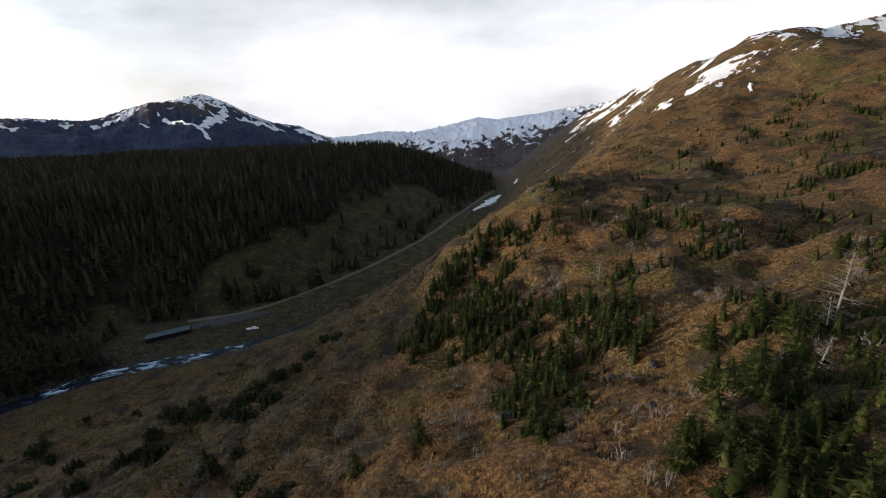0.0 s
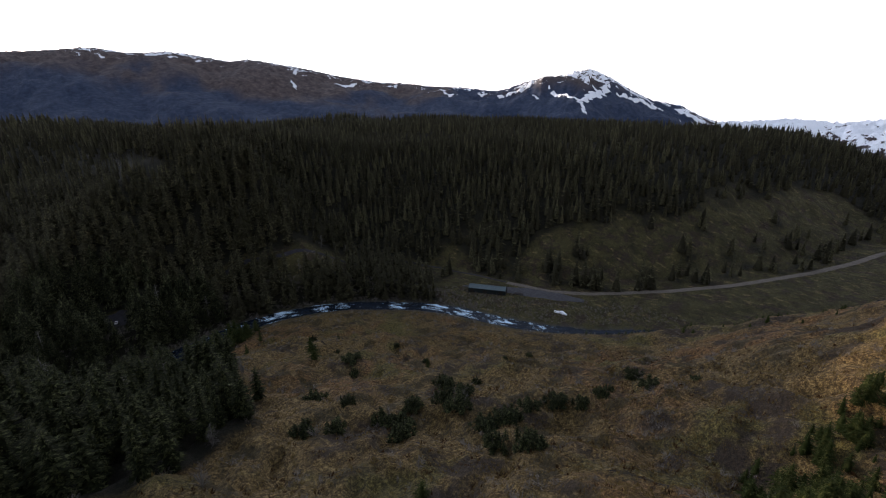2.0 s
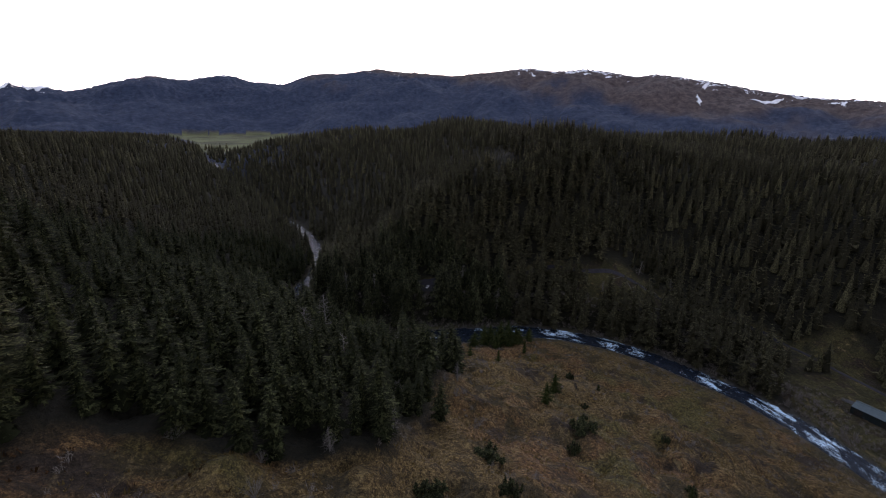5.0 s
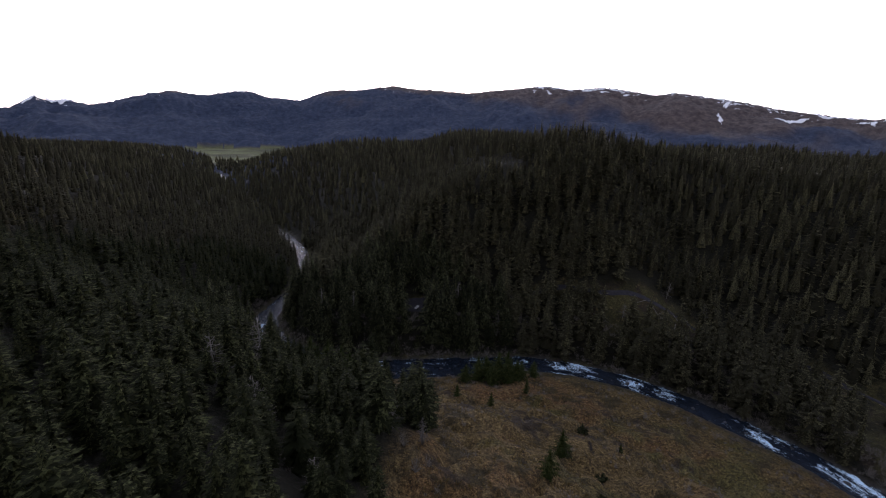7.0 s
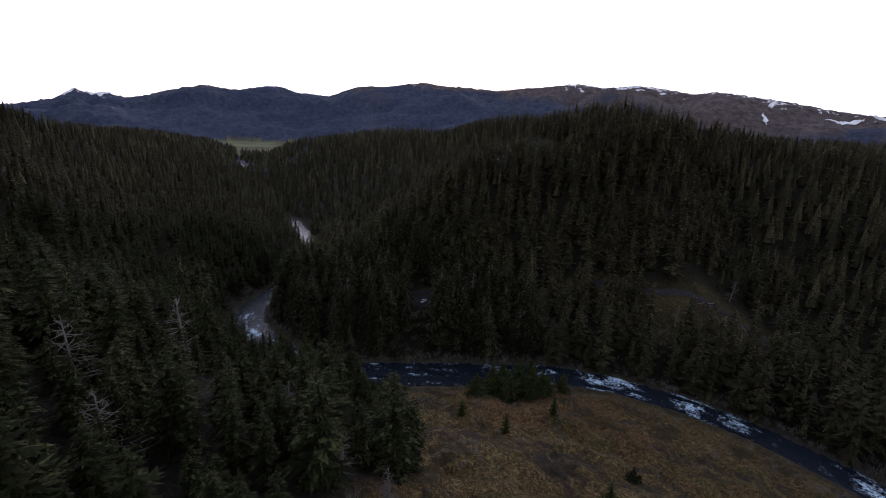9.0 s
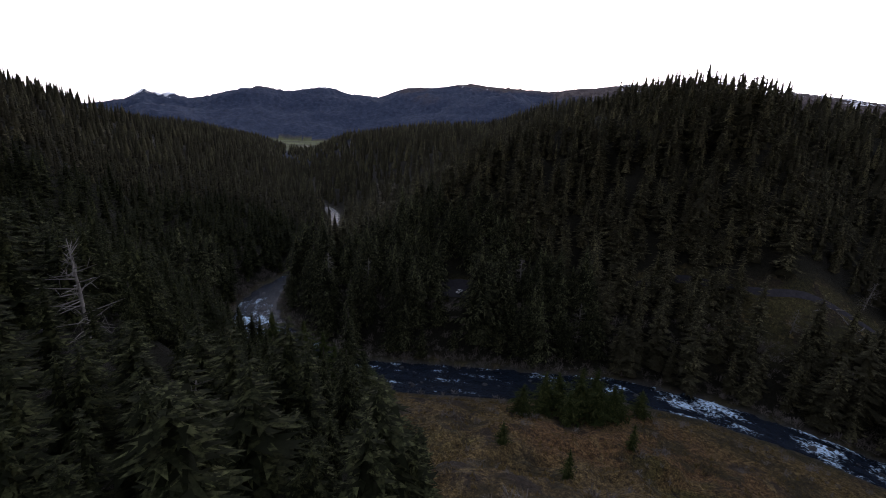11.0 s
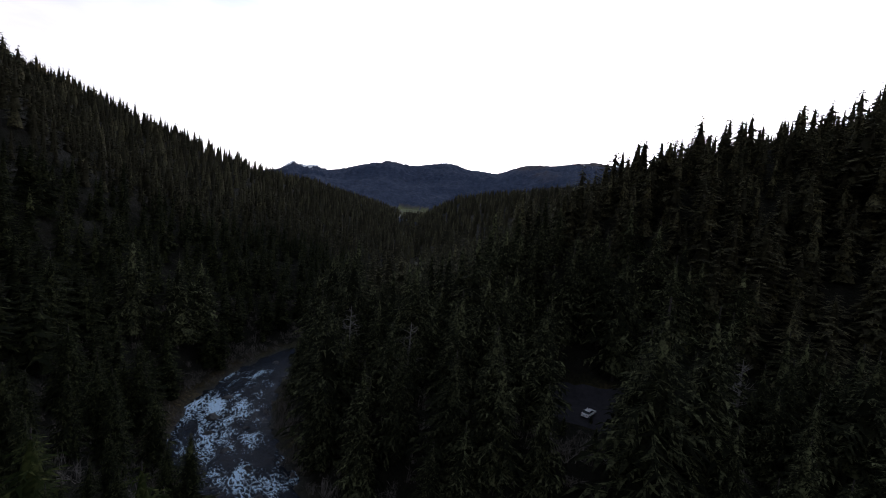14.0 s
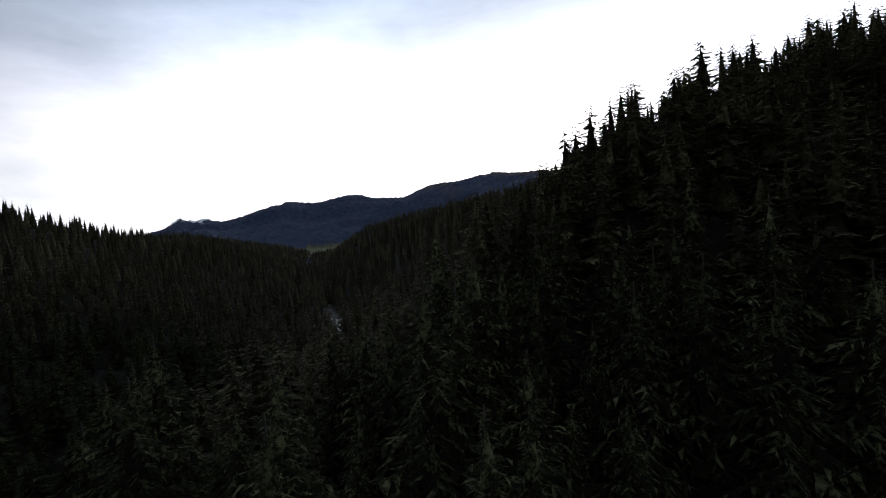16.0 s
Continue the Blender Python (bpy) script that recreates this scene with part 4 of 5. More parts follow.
def outmost(x, y):
    inside = (x > -900) & (x < 1500) & (y > -420) & (y < 1250)
    return np.where(inside, 0, woods(x, y))


ox, oy, orng = scatter(-2000, 1700, -500, 2300, 20.0, 3, outmost)
spread_out("distant_forest", DIST, ox, oy, orng.uniform(18, 32, ox.size), NEEDLES_SLOPE_LIT, "far spruce forest down the valley", "forest", 73, (1.1, 1.6))

# hillside spruces in clumps
CLUMPS_HIGH = [(267, -92), (209, -92), (434, -212), (395, -217), (361, -236), (306, -223), (216, -128), (196, -115), (146, -142), (162, -168), (100, -117), (88, -82), (79, -81), (76, -87), (70, -90), (218, -214), (212, -229), (215, -244), (147, -107), (154, -118), (353, -284), (289, -290), (350, -308), (316, -343), (370, -341), (414, -319), (176, -116), (182, -96), (143, -78)]
CLUMPS_NEAR = [(229, -28), (294, -43), (218, -60), (214, -18), (188, -18), (146, -18), (139, -47), (122, -59), (119, -29), (105, -41), (89, -24), (86, -33), (75, -69), (53, -55), (42, -47), (38, -50), (152, 1), (183, 4), (173, -6), (204, -12), (217, -26), (222, -40), (237, -49), (195, -44), (157, -23), (150, -25), (140, -20), (156, -11)]
CLUMPS_BELOW = [(233, -39), (228, -49), (207, -73), (197, -33), (159, -6), (134, -38), (132, -53), (105, -58), (102, -32), (105, -50), (71, -24), (117, -56), (62, -57), (40, -40), (44, -54), (53, -65), (197, -6), (180, -2), (183, -27), (220, -17), (219, -33), (236, -26), (181, -33), (202, -50), (166, -32), (152, -35), (140, -28)]
many_x, many_y = [], []
count = 0
for cx, cy in CLUMPS_NEAR + CLUMPS_BELOW + CLUMPS_HIGH:
    for k in range(17):
        x, y = cx + rng.normal(0, 5.2), cy + rng.normal(0, 4.2)
        h = rng.uniform(4.0, 10.0)
        if count < 190 and k < 4:
            make_spruce(x, y, h, HEMLOCK[rng.randint(3)], "short bushy dark green hemlock on the grassy hillside", "hillside hemlocks", rng.uniform(0, 6.28), rng.uniform(1.0, 1.5), "hemlock_tree")
            count += 1
        else:
            many_x.append(x)
            many_y.append(y)
BUSHY = [loose_tree(26, s, 140 + i, 3) for i, s in enumerate((0.34, 0.42, 0.30))]
hx, hy, hr = scatter(-20, 480, -470, -130, 9.0, 5, lambda x, y: 0.8 * smooth(-0.05, 0.35, fbm(x, y, 60, 3, 81)) * smooth(-420, -320, y) + 0.03)
bx, by, _ = scatter(380, 560, -70, 130, 5.0, 15, lambda x, y: np.where((river_frame(x, y)[2] <= 0) & (river_frame(x, y)[0] > 6), 0.5, 0.0) * smooth(-0.1, 0.3, fbm(x, y, 30, 2, 83)) * smooth(6, 9, road_distance(x, y)))
many_x, many_y = np.concatenate([many_x, hx, bx]), np.concatenate([many_y, hy, by])
spread_out("hillside_scrub", BUSHY, many_x, many_y, np.where(many_x > 380, 0.6, 1.0) * rng.uniform(2.8, 7.5, many_x.size), NEEDLES_NEAR, "scattered stunted spruces over the upper hillside", "scrub", 74)


# ---- bushes on the meadow ----
def leafy(seed):
    """A thicket of short pointed evergreen stems, one metre high and about two wide."""
    r = np.random.RandomState(seed)
    clump = []
    for k in range(13):
        v, f = loose_tree(34, r.uniform(0.42, 0.58), seed * 31 + k, 3)
        a, rad = 2.4 * k + r.uniform(-0.4, 0.4), 0.70 * math.sqrt(k / 13.0)
        h = (1.0 - 0.62 * rad) * r.uniform(0.7, 1.08)
        lean = r.normal(0, 0.12, 2)
        w = np.array(v) * h
        clump.append((np.stack([w[:, 0] + math.cos(a) * rad + lean[0] * w[:, 2], w[:, 1] + math.sin(a) * rad + lean[1] * w[:, 2], w[:, 2]], -1), f))
    return gather(clump)


def twiggy(seed, n):
    """Bare stems that fan out from one root."""
    r = np.random.RandomState(seed)
    pieces = []
    for k in range(n):
        a, tilt = r.uniform(0, 6.28), r.uniform(0.1, 1.15)
        ln = r.uniform(0.6, 1.05)
        e = np.array((math.cos(a) * math.sin(tilt), math.sin(a) * math.sin(tilt), math.cos(tilt))) * ln
        m = e * 0.5 + np.array((0, 0, 0.06))
        pieces += [tube((0, 0, 0), m, 0.012, 0.008, 3), tube(m, e, 0.008, 0.002, 3)]
        for _ in range(2):
            f = m + (e - m) * r.uniform(0.1, 0.7)
            pieces.append(tube(f, f + np.array((r.normal(0, 0.16), r.normal(0, 0.16), r.uniform(0.08, 0.26))), 0.005, 0.0015, 3))
    return gather(pieces)


LEAF = [mesh("bush_leaves", *leafy(300 + i), NEEDLES) for i in range(4)]
STEM = mesh("bush_stems", *gather([tube((0, 0, -0.05), (x, y, 0.5), 0.03, 0.012, 4) for x, y in ((0, 0), (0.3, 0.1), (-0.25, 0.2), (0.1, -0.3))]), BARK)
BARE = [mesh("bare_stems", *twiggy(310 + i, 34), SILVER) for i in range(3)]


def bush(x, y, w, h, label="low dark evergreen bush on the dry meadow"):
    ob = new("bush")
    ob.matrix_basis = Matrix.Translation((x, y, float(gz(x, y)) - 0.15)) @ Matrix.Rotation(rng.uniform(0, 6.28), 4, "Z") @ Matrix.Diagonal((w / 1.7, w / 1.7, h, 1))
    part("stem", STEM, ob, "short brown stems")
    part("foliage", LEAF[rng.randint(4)], ob)
    return tagged(ob, label, "bush", "bushes on the meadow")


BUSHES_LOWER = [(142, 130, 11.1, 6.4), (134, 140, 11.5, 6), (194, 185, 6.4, 7.1), (247, 206, 5.6, 3.7), (158, 124, 8.7, 7.5), (157, 142, 8.3, 6), (172, 119, 10.1, 6.7), (161, 116, 14, 5.2), (182, 112, 10.9, 7), (194, 111, 13.2, 6.7), (218, 120, 6.6, 4.2), (177, 88, 14, 6.6), (187, 84, 14, 6.8), (199, 81, 12.2, 5.3), (210, 75, 12.7, 4.5), (259, 57, 14, 4.2), (257, 127, 4.1, 2.2), (276, 122, 5.6, 2.4), (166, 76, 11.9, 8)]
BUSHES_UPPER = [(168, 65, 12.4, 8), (214, 66, 9.2, 5.8), (226, 62, 8.6, 4.5), (241, 46, 14, 3.7), (236, 62, 5.6, 3.8), (117, 58, 6.6, 4.5), (251, 32, 6.8, 2.2), (214, 222, 4.4, 2.4), (233, 167, 5.4, 3.7), (224, 270, 6.2, 5.6), (220, 236, 5.5, 3.4), (154, 108, 13.3, 8), (111, 64, 8.3, 5.4), (90, 44, 9.7, 4.2), (82, 34, 11.8, 3.8), (204, 130, 14, 7.8), (182, 104, 13.8, 8), (202, 196, 14, 5.3), (154, 162, 12.8, 4.4)]
for x, y, w, h in BUSHES_LOWER + BUSHES_UPPER:
    bush(x, y, 1.0 * w, 1.1 * h)
# small upright spruces that stand alone on the meadow
for x, y, h in ((194, 223, 12), (230, 163, 7), (206, 245, 13), (128, 74, 7), (82, 1, 9), (82, 16, 8), (148, -4, 9), (144, 272, 9), (184, 290, 9), (210, 322, 10), (165, -95, 7), (168, 305, 8), (176, 120, 4), (150, 255, 6), (236, 256, 5)):
    make_spruce(x, y, h, HEMLOCK[rng.randint(3)], "single small dark hemlock standing on the open meadow", "meadow hemlocks", rng.uniform(0, 6.28), 1.1, "hemlock_tree")


# broad trees at the meadow's corner and along its bank
for x, y, h, wide in ((117, 306, 22, 1.5), (112, 298, 20, 1.5), (108, 314, 18, 1.6), (121, 318, 16, 1.6), (113, 326, 16, 1.6), (104, 330, 15, 1.6), (126, 310, 14, 1.7), (117, 338, 13, 1.7), (122, 332, 9, 1.8), (128, 327, 8, 1.9), (126, 335, 7, 1.9), (92, 340, 25, 1.2), (84, 332, 24, 1.2), (100, 339, 23, 1.25), (106, 335, 20, 1.3), (88, 346, 19, 1.3), (108, 342, 11, 1.7), (99, 346, 12, 1.7), (124, 328, 9, 1.8), (112, 350, 8, 1.8),
                      (176, 338, 13, 1.5), (184, 343, 18, 1.3), (197, 344, 20, 1.3), (204, 350, 19, 1.3), (190, 350, 16, 1.4), (212, 346, 13, 1.5), (192, 336, 14, 1.5), (202, 337, 17, 1.4), (208, 341, 15, 1.4), (221, 350, 12, 1.5)):
    make_spruce(x, y, h, HEMLOCK[rng.randint(3)], "broad dark hemlock on the meadow's edge by the river", "meadow hemlocks", rng.uniform(0, 6.28), wide, "hemlock_tree")


# ---- dead wood ----
def dead_tree(seed):
    """A bleached snag with bare limbs, one metre high."""
    r = np.random.RandomState(seed)
    pieces = [tube((0, 0, -0.03), (0.01, 0, 0.55), 0.022, 0.014, 6), tube((0.01, 0, 0.55), (0.0, 0.01, 1.0), 0.014, 0.002, 5)]
    limbs = []
    for k in range(46):
        z = 0.12 + 0.8 * k / 46
        a = r.uniform(0, 6.28)
        ln = (0.36 * (1 - z) + 0.05) * r.uniform(0.7, 1.3)
        e = np.array((math.cos(a) * ln, math.sin(a) * ln, z + r.uniform(-0.06, 0.10)))
        limbs.append(tube((0, 0, z), e, 0.006, 0.0015, 3))
        for _ in range(2):
            f = np.array((0, 0, z)) * 0.45 + e * 0.55
            limbs.append(tube(f, f + r.normal(0, 0.05, 3), 0.003, 0.001, 3))
    return gather(pieces), gather(limbs)


SNAGS = []
for i in range(2):
    tr, li = dead_tree(400 + i)
    SNAGS.append((mesh("snag_trunk", *tr, SILVER), mesh("snag_limbs", *li, SILVER)))
for x, y, h, lean in ((80, -92, 17, 3), (74, -84, 9, -5), (150, -70, 11, 2), (60, -68, 8, 12), (62, -61, 6, 20), (82, 265, 24, 2), (80, 231, 20, 3), (122, 242, 17, -3), (100, 214, 19, 4), (150, 222, 10, 5), (140, 224, 11, -4), (124, 187, 12, 5), (150, 234, 9, 3),
                      (106, 146, 9, 4), (123, 159, 10, 3), (176, 425, 24, 2), (96, 410, 22, -2), (345, 425, 16, 12), (376, 420, 14, -9), (300, 402, 13, 8), (70, 420, 21, -2), (205, 402, 22, 4)):
    ob = new("dead_tree")
    ob.matrix_basis = Matrix.Translation((x, y, float(gz(x, y)) - 0.2)) @ Matrix.Rotation(radians(lean), 4, "X") @ Matrix.Rotation(rng.uniform(0, 6.28), 4, "Z") @ Matrix.Diagonal((h, h, h, 1))
    pair = SNAGS[rng.randint(2)]
    part("trunk", pair[0], ob)
    part("limb", pair[1], ob)
    tagged(ob, "bleached dead tree with bare grey limbs", "dead tree", "dead trees")
for x, y, w, h in ((94, 123, 8, 7), (132, 129, 7, 5), (138, 136, 6, 5), (189, 106, 8, 6), (196, 110, 6, 5), (148, 206, 6, 6), (90, 139, 6, 5), (106, 147, 7, 6), (70, 138, 6, 5), (144, 216, 6, 6), (150, 220, 7, 7), (124, 187, 7, 6), (61, -60, 7, 3), (88, -50, 7, 3), (70, -30, 7, 3),
                   *[(rng.uniform(50, 200), rng.uniform(-110, 40), rng.uniform(3, 7), rng.uniform(0.8, 2.0)) for _ in range(42)]):
    ob = new("bare_shrub")
    ob.matrix_basis = Matrix.Translation((x, y, float(gz(x, y)) - 0.1)) @ Matrix.Rotation(rng.uniform(0, 6.28), 4, "Z") @ Matrix.Diagonal((w / 1.7, w / 1.7, h, 1))
    part("stem", BARE[rng.randint(3)], ob)
    tagged(ob, "leafless pale grey shrub on the dry grass", "shrub", "bare shrubs")


def log(x, y, ln, turn, r=0.22):
    z0, z1 = float(gz(x, y)), float(gz(x + ln * math.cos(turn), y + ln * math.sin(turn)))
    p0, p1 = np.array((x, y, z0 + r)), np.array((x + ln * math.cos(turn), y + ln * math.sin(turn), z1 + r))
    mid = (p0 + p1) / 2 + np.array((0.2, -0.2, 0.25))
    ob = new("fallen_log")
    pieces = [tube(p0, mid, r, r * 0.8, 7), tube(mid, p1, r * 0.8, r * 0.35, 6)]
    part("stem", mesh("log_stem", *gather(pieces), SILVER), ob)
    for u, s in ((0.1, 1.0), (0.45, -1.1), (0.75, 0.8)):
        f = mid + (p1 - mid) * u
        part("branch", mesh("log_branch", *gather([tube(f, f + np.array((math.cos(turn + s) * 1.3, math.sin(turn + s) * 1.3, 0.5)), r * 0.3, 0.03, 4)]), SILVER), ob)
    tagged(ob, "bleached fallen log lying on the ground", "log", "fallen logs")


log(56, -58, 7, 0.5)
log(48, -46, 5, 2.2)
log(52, -50, 4, 1.1)
for k in range(18):
    log(292 + rng.uniform(0, 95), 398 + rng.uniform(-10, 26), rng.uniform(5, 11), rng.uniform(0, 6.28), 0.25)
for k in range(5):
    log(150 + rng.uniform(-15, 50), 408 + rng.uniform(-4, 8), rng.uniform(4, 8), rng.uniform(0, 6.28), 0.2)


# ---- rocks ----
def stone(seed, squash=0.65, n=2):
    bm = bmesh.new()
    bmesh.ops.create_icosphere(bm, subdivisions=n, radius=0.5)
    r = np.random.RandomState(seed)
    o = Vector(r.uniform(-50, 50, 3))
    for v in bm.verts:
        k = 1 + 0.55 * noise.noise(v.co * 2.2 + o) + 0.25 * noise.noise(v.co * 5.0 + o)
        v.co = Vector((v.co.x * k, v.co.y * k, v.co.z * k * squash))
    return bm


def stone_mesh(name, seed, mat, squash=0.65, n=2):
    bm = stone(seed, squash, n)
    me = bpy.data.meshes.new(name)
    bm.to_mesh(me)
    bm.free()
    me.materials.append(mat)
    return me


BOULDERS = [stone_mesh("boulder", 500 + i, ROCK, 0.6) for i in range(6)]
k = 0
while k < 250:
    i = rng.randint(len(q))
    if not (-40 < q[i, 0] < 395 and q[i, 1] > 140 and q[i, 1] < 640):
        continue
    o = rng.choice((-1, 1)) * rng.uniform(0.15, 1.12) if rng.uniform() < 0.7 else rng.normal(0, 0.3)
    x, y = q[i, 0] + nor[i, 0] * o * q[i, 3], q[i, 1] + nor[i, 1] * o * q[i, 3]
    s = rng.uniform(0.7, 1.8) if rng.uniform() < 0.85 else rng.uniform(2.0, 3.4)
    zb = max(float(gz(x, y)) + 0.15 * s, q[i, 2] - 0.05 * s)
    ob = new("boulder", BOULDERS[rng.randint(6)])
    ob.matrix_basis = Matrix.Translation((x, y, zb)) @ Matrix.Rotation(rng.uniform(0, 6.28), 4, "Z") @ Matrix.Diagonal((s, s * rng.uniform(0.7, 1.1), s, 1))
    tagged(ob, "dark wet boulder in the river rapids", "boulder", "river boulders")
    k += 1
for x, y, s in ((29, 405, 5.0), (22, 418, 4.0), (36, 398, 3.0), (48, 394, 3.2), (116, 378, 3.0)):
    ob = new("boulder", BOULDERS[rng.randint(6)])
    ob.matrix_basis = Matrix.Translation((x, y, -211.3)) @ Matrix.Diagonal((s, s * 0.9, s * 0.9, 1))
    tagged(ob, "large dark boulder standing out of the white water", "boulder", "river boulders")
CRAGS = [stone_mesh("crag", 520 + i, CRAG, 0.8, 3) for i in range(5)]
for x, y, s in ((262, -88, 10), (254, -80, 9), (246, -92, 7), (270, -80, 6), (219, -36, 9), (224, -42, 8), (214, -30, 6), (161, -128, 7), (156, -122, 5), (160, -48, 6), (154, -54, 5), (118, -107, 5), (80, -18, 6), (84, -22, 4), (155, -42, 5), (88, -56, 4), (84, -50, 3),
                (228, -20, 5), (157, -30, 5), (165, -38, 4), (92, -48, 4), (76, -60, 3), (182, -60, 5), (190, -90, 5), (62, -40, 3), (150, 96, 2.5)):
    ob = new("rock_outcrop", CRAGS[rng.randint(5)])
    ob.matrix_basis = Matrix.Translation((x, y, float(gz(x, y)) + 0.05 * s)) @ Matrix.Rotation(rng.uniform(0, 6.28), 4, "Z") @ Matrix.Diagonal((s * 0.68, s * 0.5, s * 0.42, 1))
    tagged(ob, "weathered grey rock outcrop in the hillside grass", "rock", "hillside outcrops")

# ---- grass and brush ----
def tuft(seed):
    r = np.random.RandomState(seed)
    vs, fs = [], []
    for k in range(5):
        a = r.uniform(0, 6.28)
        c, s = math.cos(a), math.sin(a)
        w, ln = r.uniform(0.12, 0.2), r.uniform(0.25, 0.75)
        x, y = r.uniform(-0.35, 0.35), r.uniform(-0.35, 0.35)
        b = len(vs)
        vs += [(x - s * w, y + c * w, 0), (x + s * w, y - c * w, 0), (x + c * ln, y + s * ln, r.uniform(0.5, 1.0))]
        fs += [(b, b + 1, b + 2)]
    return np.array(vs), np.array(fs)


TUFT = [tuft(600 + i) for i in range(5)]


def turf(x, y):
    return (1 - woods(x, y)) * smooth(14, 20, river_frame(x, y)[0]) * (0.5 + 0.5 * fbm(x, y, 25, 2, 91))


tx, ty, tr = scatter(20, 270, -135, 75, 1.15, 6, turf)
spread_out("grass_tufts", TUFT, tx, ty, tr.uniform(0.5, 1.0, tx.size), STRAW, "tussocks of dry straw-coloured grass", "grass", 75, (0.8, 1.3), 0.05)
tx, ty, tr = scatter(20, 330, -150, 130, 2.3, 16, lambda x, y: turf(x, y) * smooth(-0.1, 0.3, fbm(x, y, 14, 3, 92)))
spread_out("bracken", TUFT, tx, ty, tr.uniform(0.6, 1.2, tx.size), BRACKEN, "dead rust-brown bracken among the hillside grass", "bracken", 80, (1.0, 1.8), 0.05)
tx, ty, tr = scatter(60, 350, 75, 360, 2.0, 7, turf)
spread_out("meadow_grass", TUFT, tx, ty, tr.uniform(0.5, 1.1, tx.size), STRAW, "dry brown meadow grass in tussocks", "grass", 76, (0.9, 1.5), 0.05)
def brush_clump(seed):
    r = np.random.RandomState(seed)
    vs, fs = [], []
    for k in range(22):
        a, tilt = r.uniform(0, 6.28), r.uniform(0.05, 1.0)
        d = np.array((math.cos(a) * math.sin(tilt), math.sin(a) * math.sin(tilt), math.cos(tilt)))
        side = np.array((-math.sin(a), math.cos(a), 0)) * 0.035
        o = np.array((r.uniform(-0.3, 0.3), r.uniform(-0.3, 0.3), 0))
        b = len(vs)
        vs += [o + side * 0.6, o - side * 0.6, o + d * r.uniform(0.6, 1.0)]
        fs += [(b, b + 1, b + 2)]
        vs += [o + d * 0.45 + side, o + d * 0.45 - side, o + d * 0.6 + r.normal(0, 0.2, 3)]
        fs += [(b + 3, b + 4, b + 5)]
    return np.array(vs), np.array(fs)


ALD = [brush_clump(330 + i) for i in range(4)]


def alder(x, y):
    d, zr, side = river_frame(x, y)
    bank = smooth(9, 13, d) * (1 - smooth(30, 55, d)) * np.where(side > 0, 1.0, 0.25) * np.where(x > 60, 1.0, 0.3) * smooth(4, 7, road_distance(x, y))
    gully = np.where(side <= 0, 0.5 * smooth(0.25, 0.6, fbm(x, y, 45, 3, 95)) * smooth(14, 30, d) * (x > 20) * (x < 380) * (y > -140), 0)
    return np.maximum(bank * 0.9, gully) * (1 - woods(x, y) * 0.7)


tx, ty, tr = scatter(-60, 470, -140, 480, 3.6, 8, alder)
spread_out("alder_brush", ALD, tx, ty, tr.uniform(1.2, 3.4, tx.size), TWIG, "leafless brown alder brush on the banks and gullies", "brush", 77, (0.8, 1.2), 0.1)


def bank(x, y):
    d, zr, side = river_frame(x, y)
    w = river_width(x, y)
    return np.where((side > 0) | (x < 60), smooth(w + 1.5, w + 4, d) * (1 - smooth(34, 46, d)), 0.0) * smooth(3, 5, road_distance(x, y)) * (0.6 + 0.4 * fbm(x, y, 22, 2, 97))


tx, ty, tr = scatter(-60, 390, 230, 500, 3.0, 9, bank)
spread_out("bank_brush", ALD, tx, ty, tr.uniform(1.8, 5.0, tx.size), TWIG, "tangled leafless brush along the wooded bank", "brush", 78, (0.8, 1.3), 0.1)


# ---- the long shed ----
shed = new("shed")
tagged(shed, "long low dark shed with a blue-grey metal roof by the river", "shed")
shed.matrix_basis = Matrix.Translation((414.5, 243.5, float(np.max(gz(np.array((401, 416, 411, 426, 413)), np.array((262, 226, 266, 230, 246))))) - 0.4)) @ Matrix.Rotation(radians(23.2), 4, "Z")
LNG, WID, EAVE, RIDGE = 38.0, 10.5, 5.2, 7.2
for nm, size, at in (("side_wall", (0.25, LNG, EAVE), (-WID / 2, 0, EAVE / 2)), ("side_wall", (0.25, LNG, EAVE), (WID / 2, 0, EAVE / 2))):
    bm_part(nm, box(bmesh.new(), size, at), CLAD, shed)
for sgn in (-1, 1):
    bm = bmesh.new()
    y = sgn * (LNG / 2 - 0.13)
    face = [bm.verts.new(c) for c in ((-WID / 2 + 0.13, y, 0), (WID / 2 - 0.13, y, 0), (WID / 2 - 0.13, y, EAVE - 0.05), (0, y, RIDGE - 0.15), (-WID / 2 + 0.13, y, EAVE - 0.05))]
    f = bm.faces.new(face)
    ext = bmesh.ops.extrude_face_region(bm, geom=[f])
    bmesh.ops.translate(bm, vec=(0, -sgn * 0.22, 0), verts=[v for v in ext["geom"] if isinstance(v, bmesh.types.BMVert)])
    bm_part("gable_wall", bm, CLAD, shed)
pitch = math.atan2(RIDGE - EAVE, WID / 2)
run_len = (WID / 2 + 0.5) / math.cos(pitch)
sheet_bm = bmesh.new()
box(sheet_bm, (run_len, LNG / 16 - 0.05, 0.09), bevel=0.02)
box(sheet_bm, (run_len, 0.10, 0.16), (0, LNG / 32 - 0.06, 0.05))
sheet_me = bpy.data.meshes.new("roof_sheet")
sheet_bm.to_mesh(sheet_me)
sheet_bm.free()
sheet_me.materials.append(ROOF)
for sgn in (-1, 1):
    for k in range(16):
        m = Matrix.Translation((sgn * (WID / 4 + 0.25), -LNG / 2 + LNG / 32 + k * LNG / 16, (EAVE + RIDGE) / 2 - 0.02)) @ Matrix.Rotation(sgn * pitch, 4, "Y")
        part("roof_sheet", sheet_me, shed, at=m)
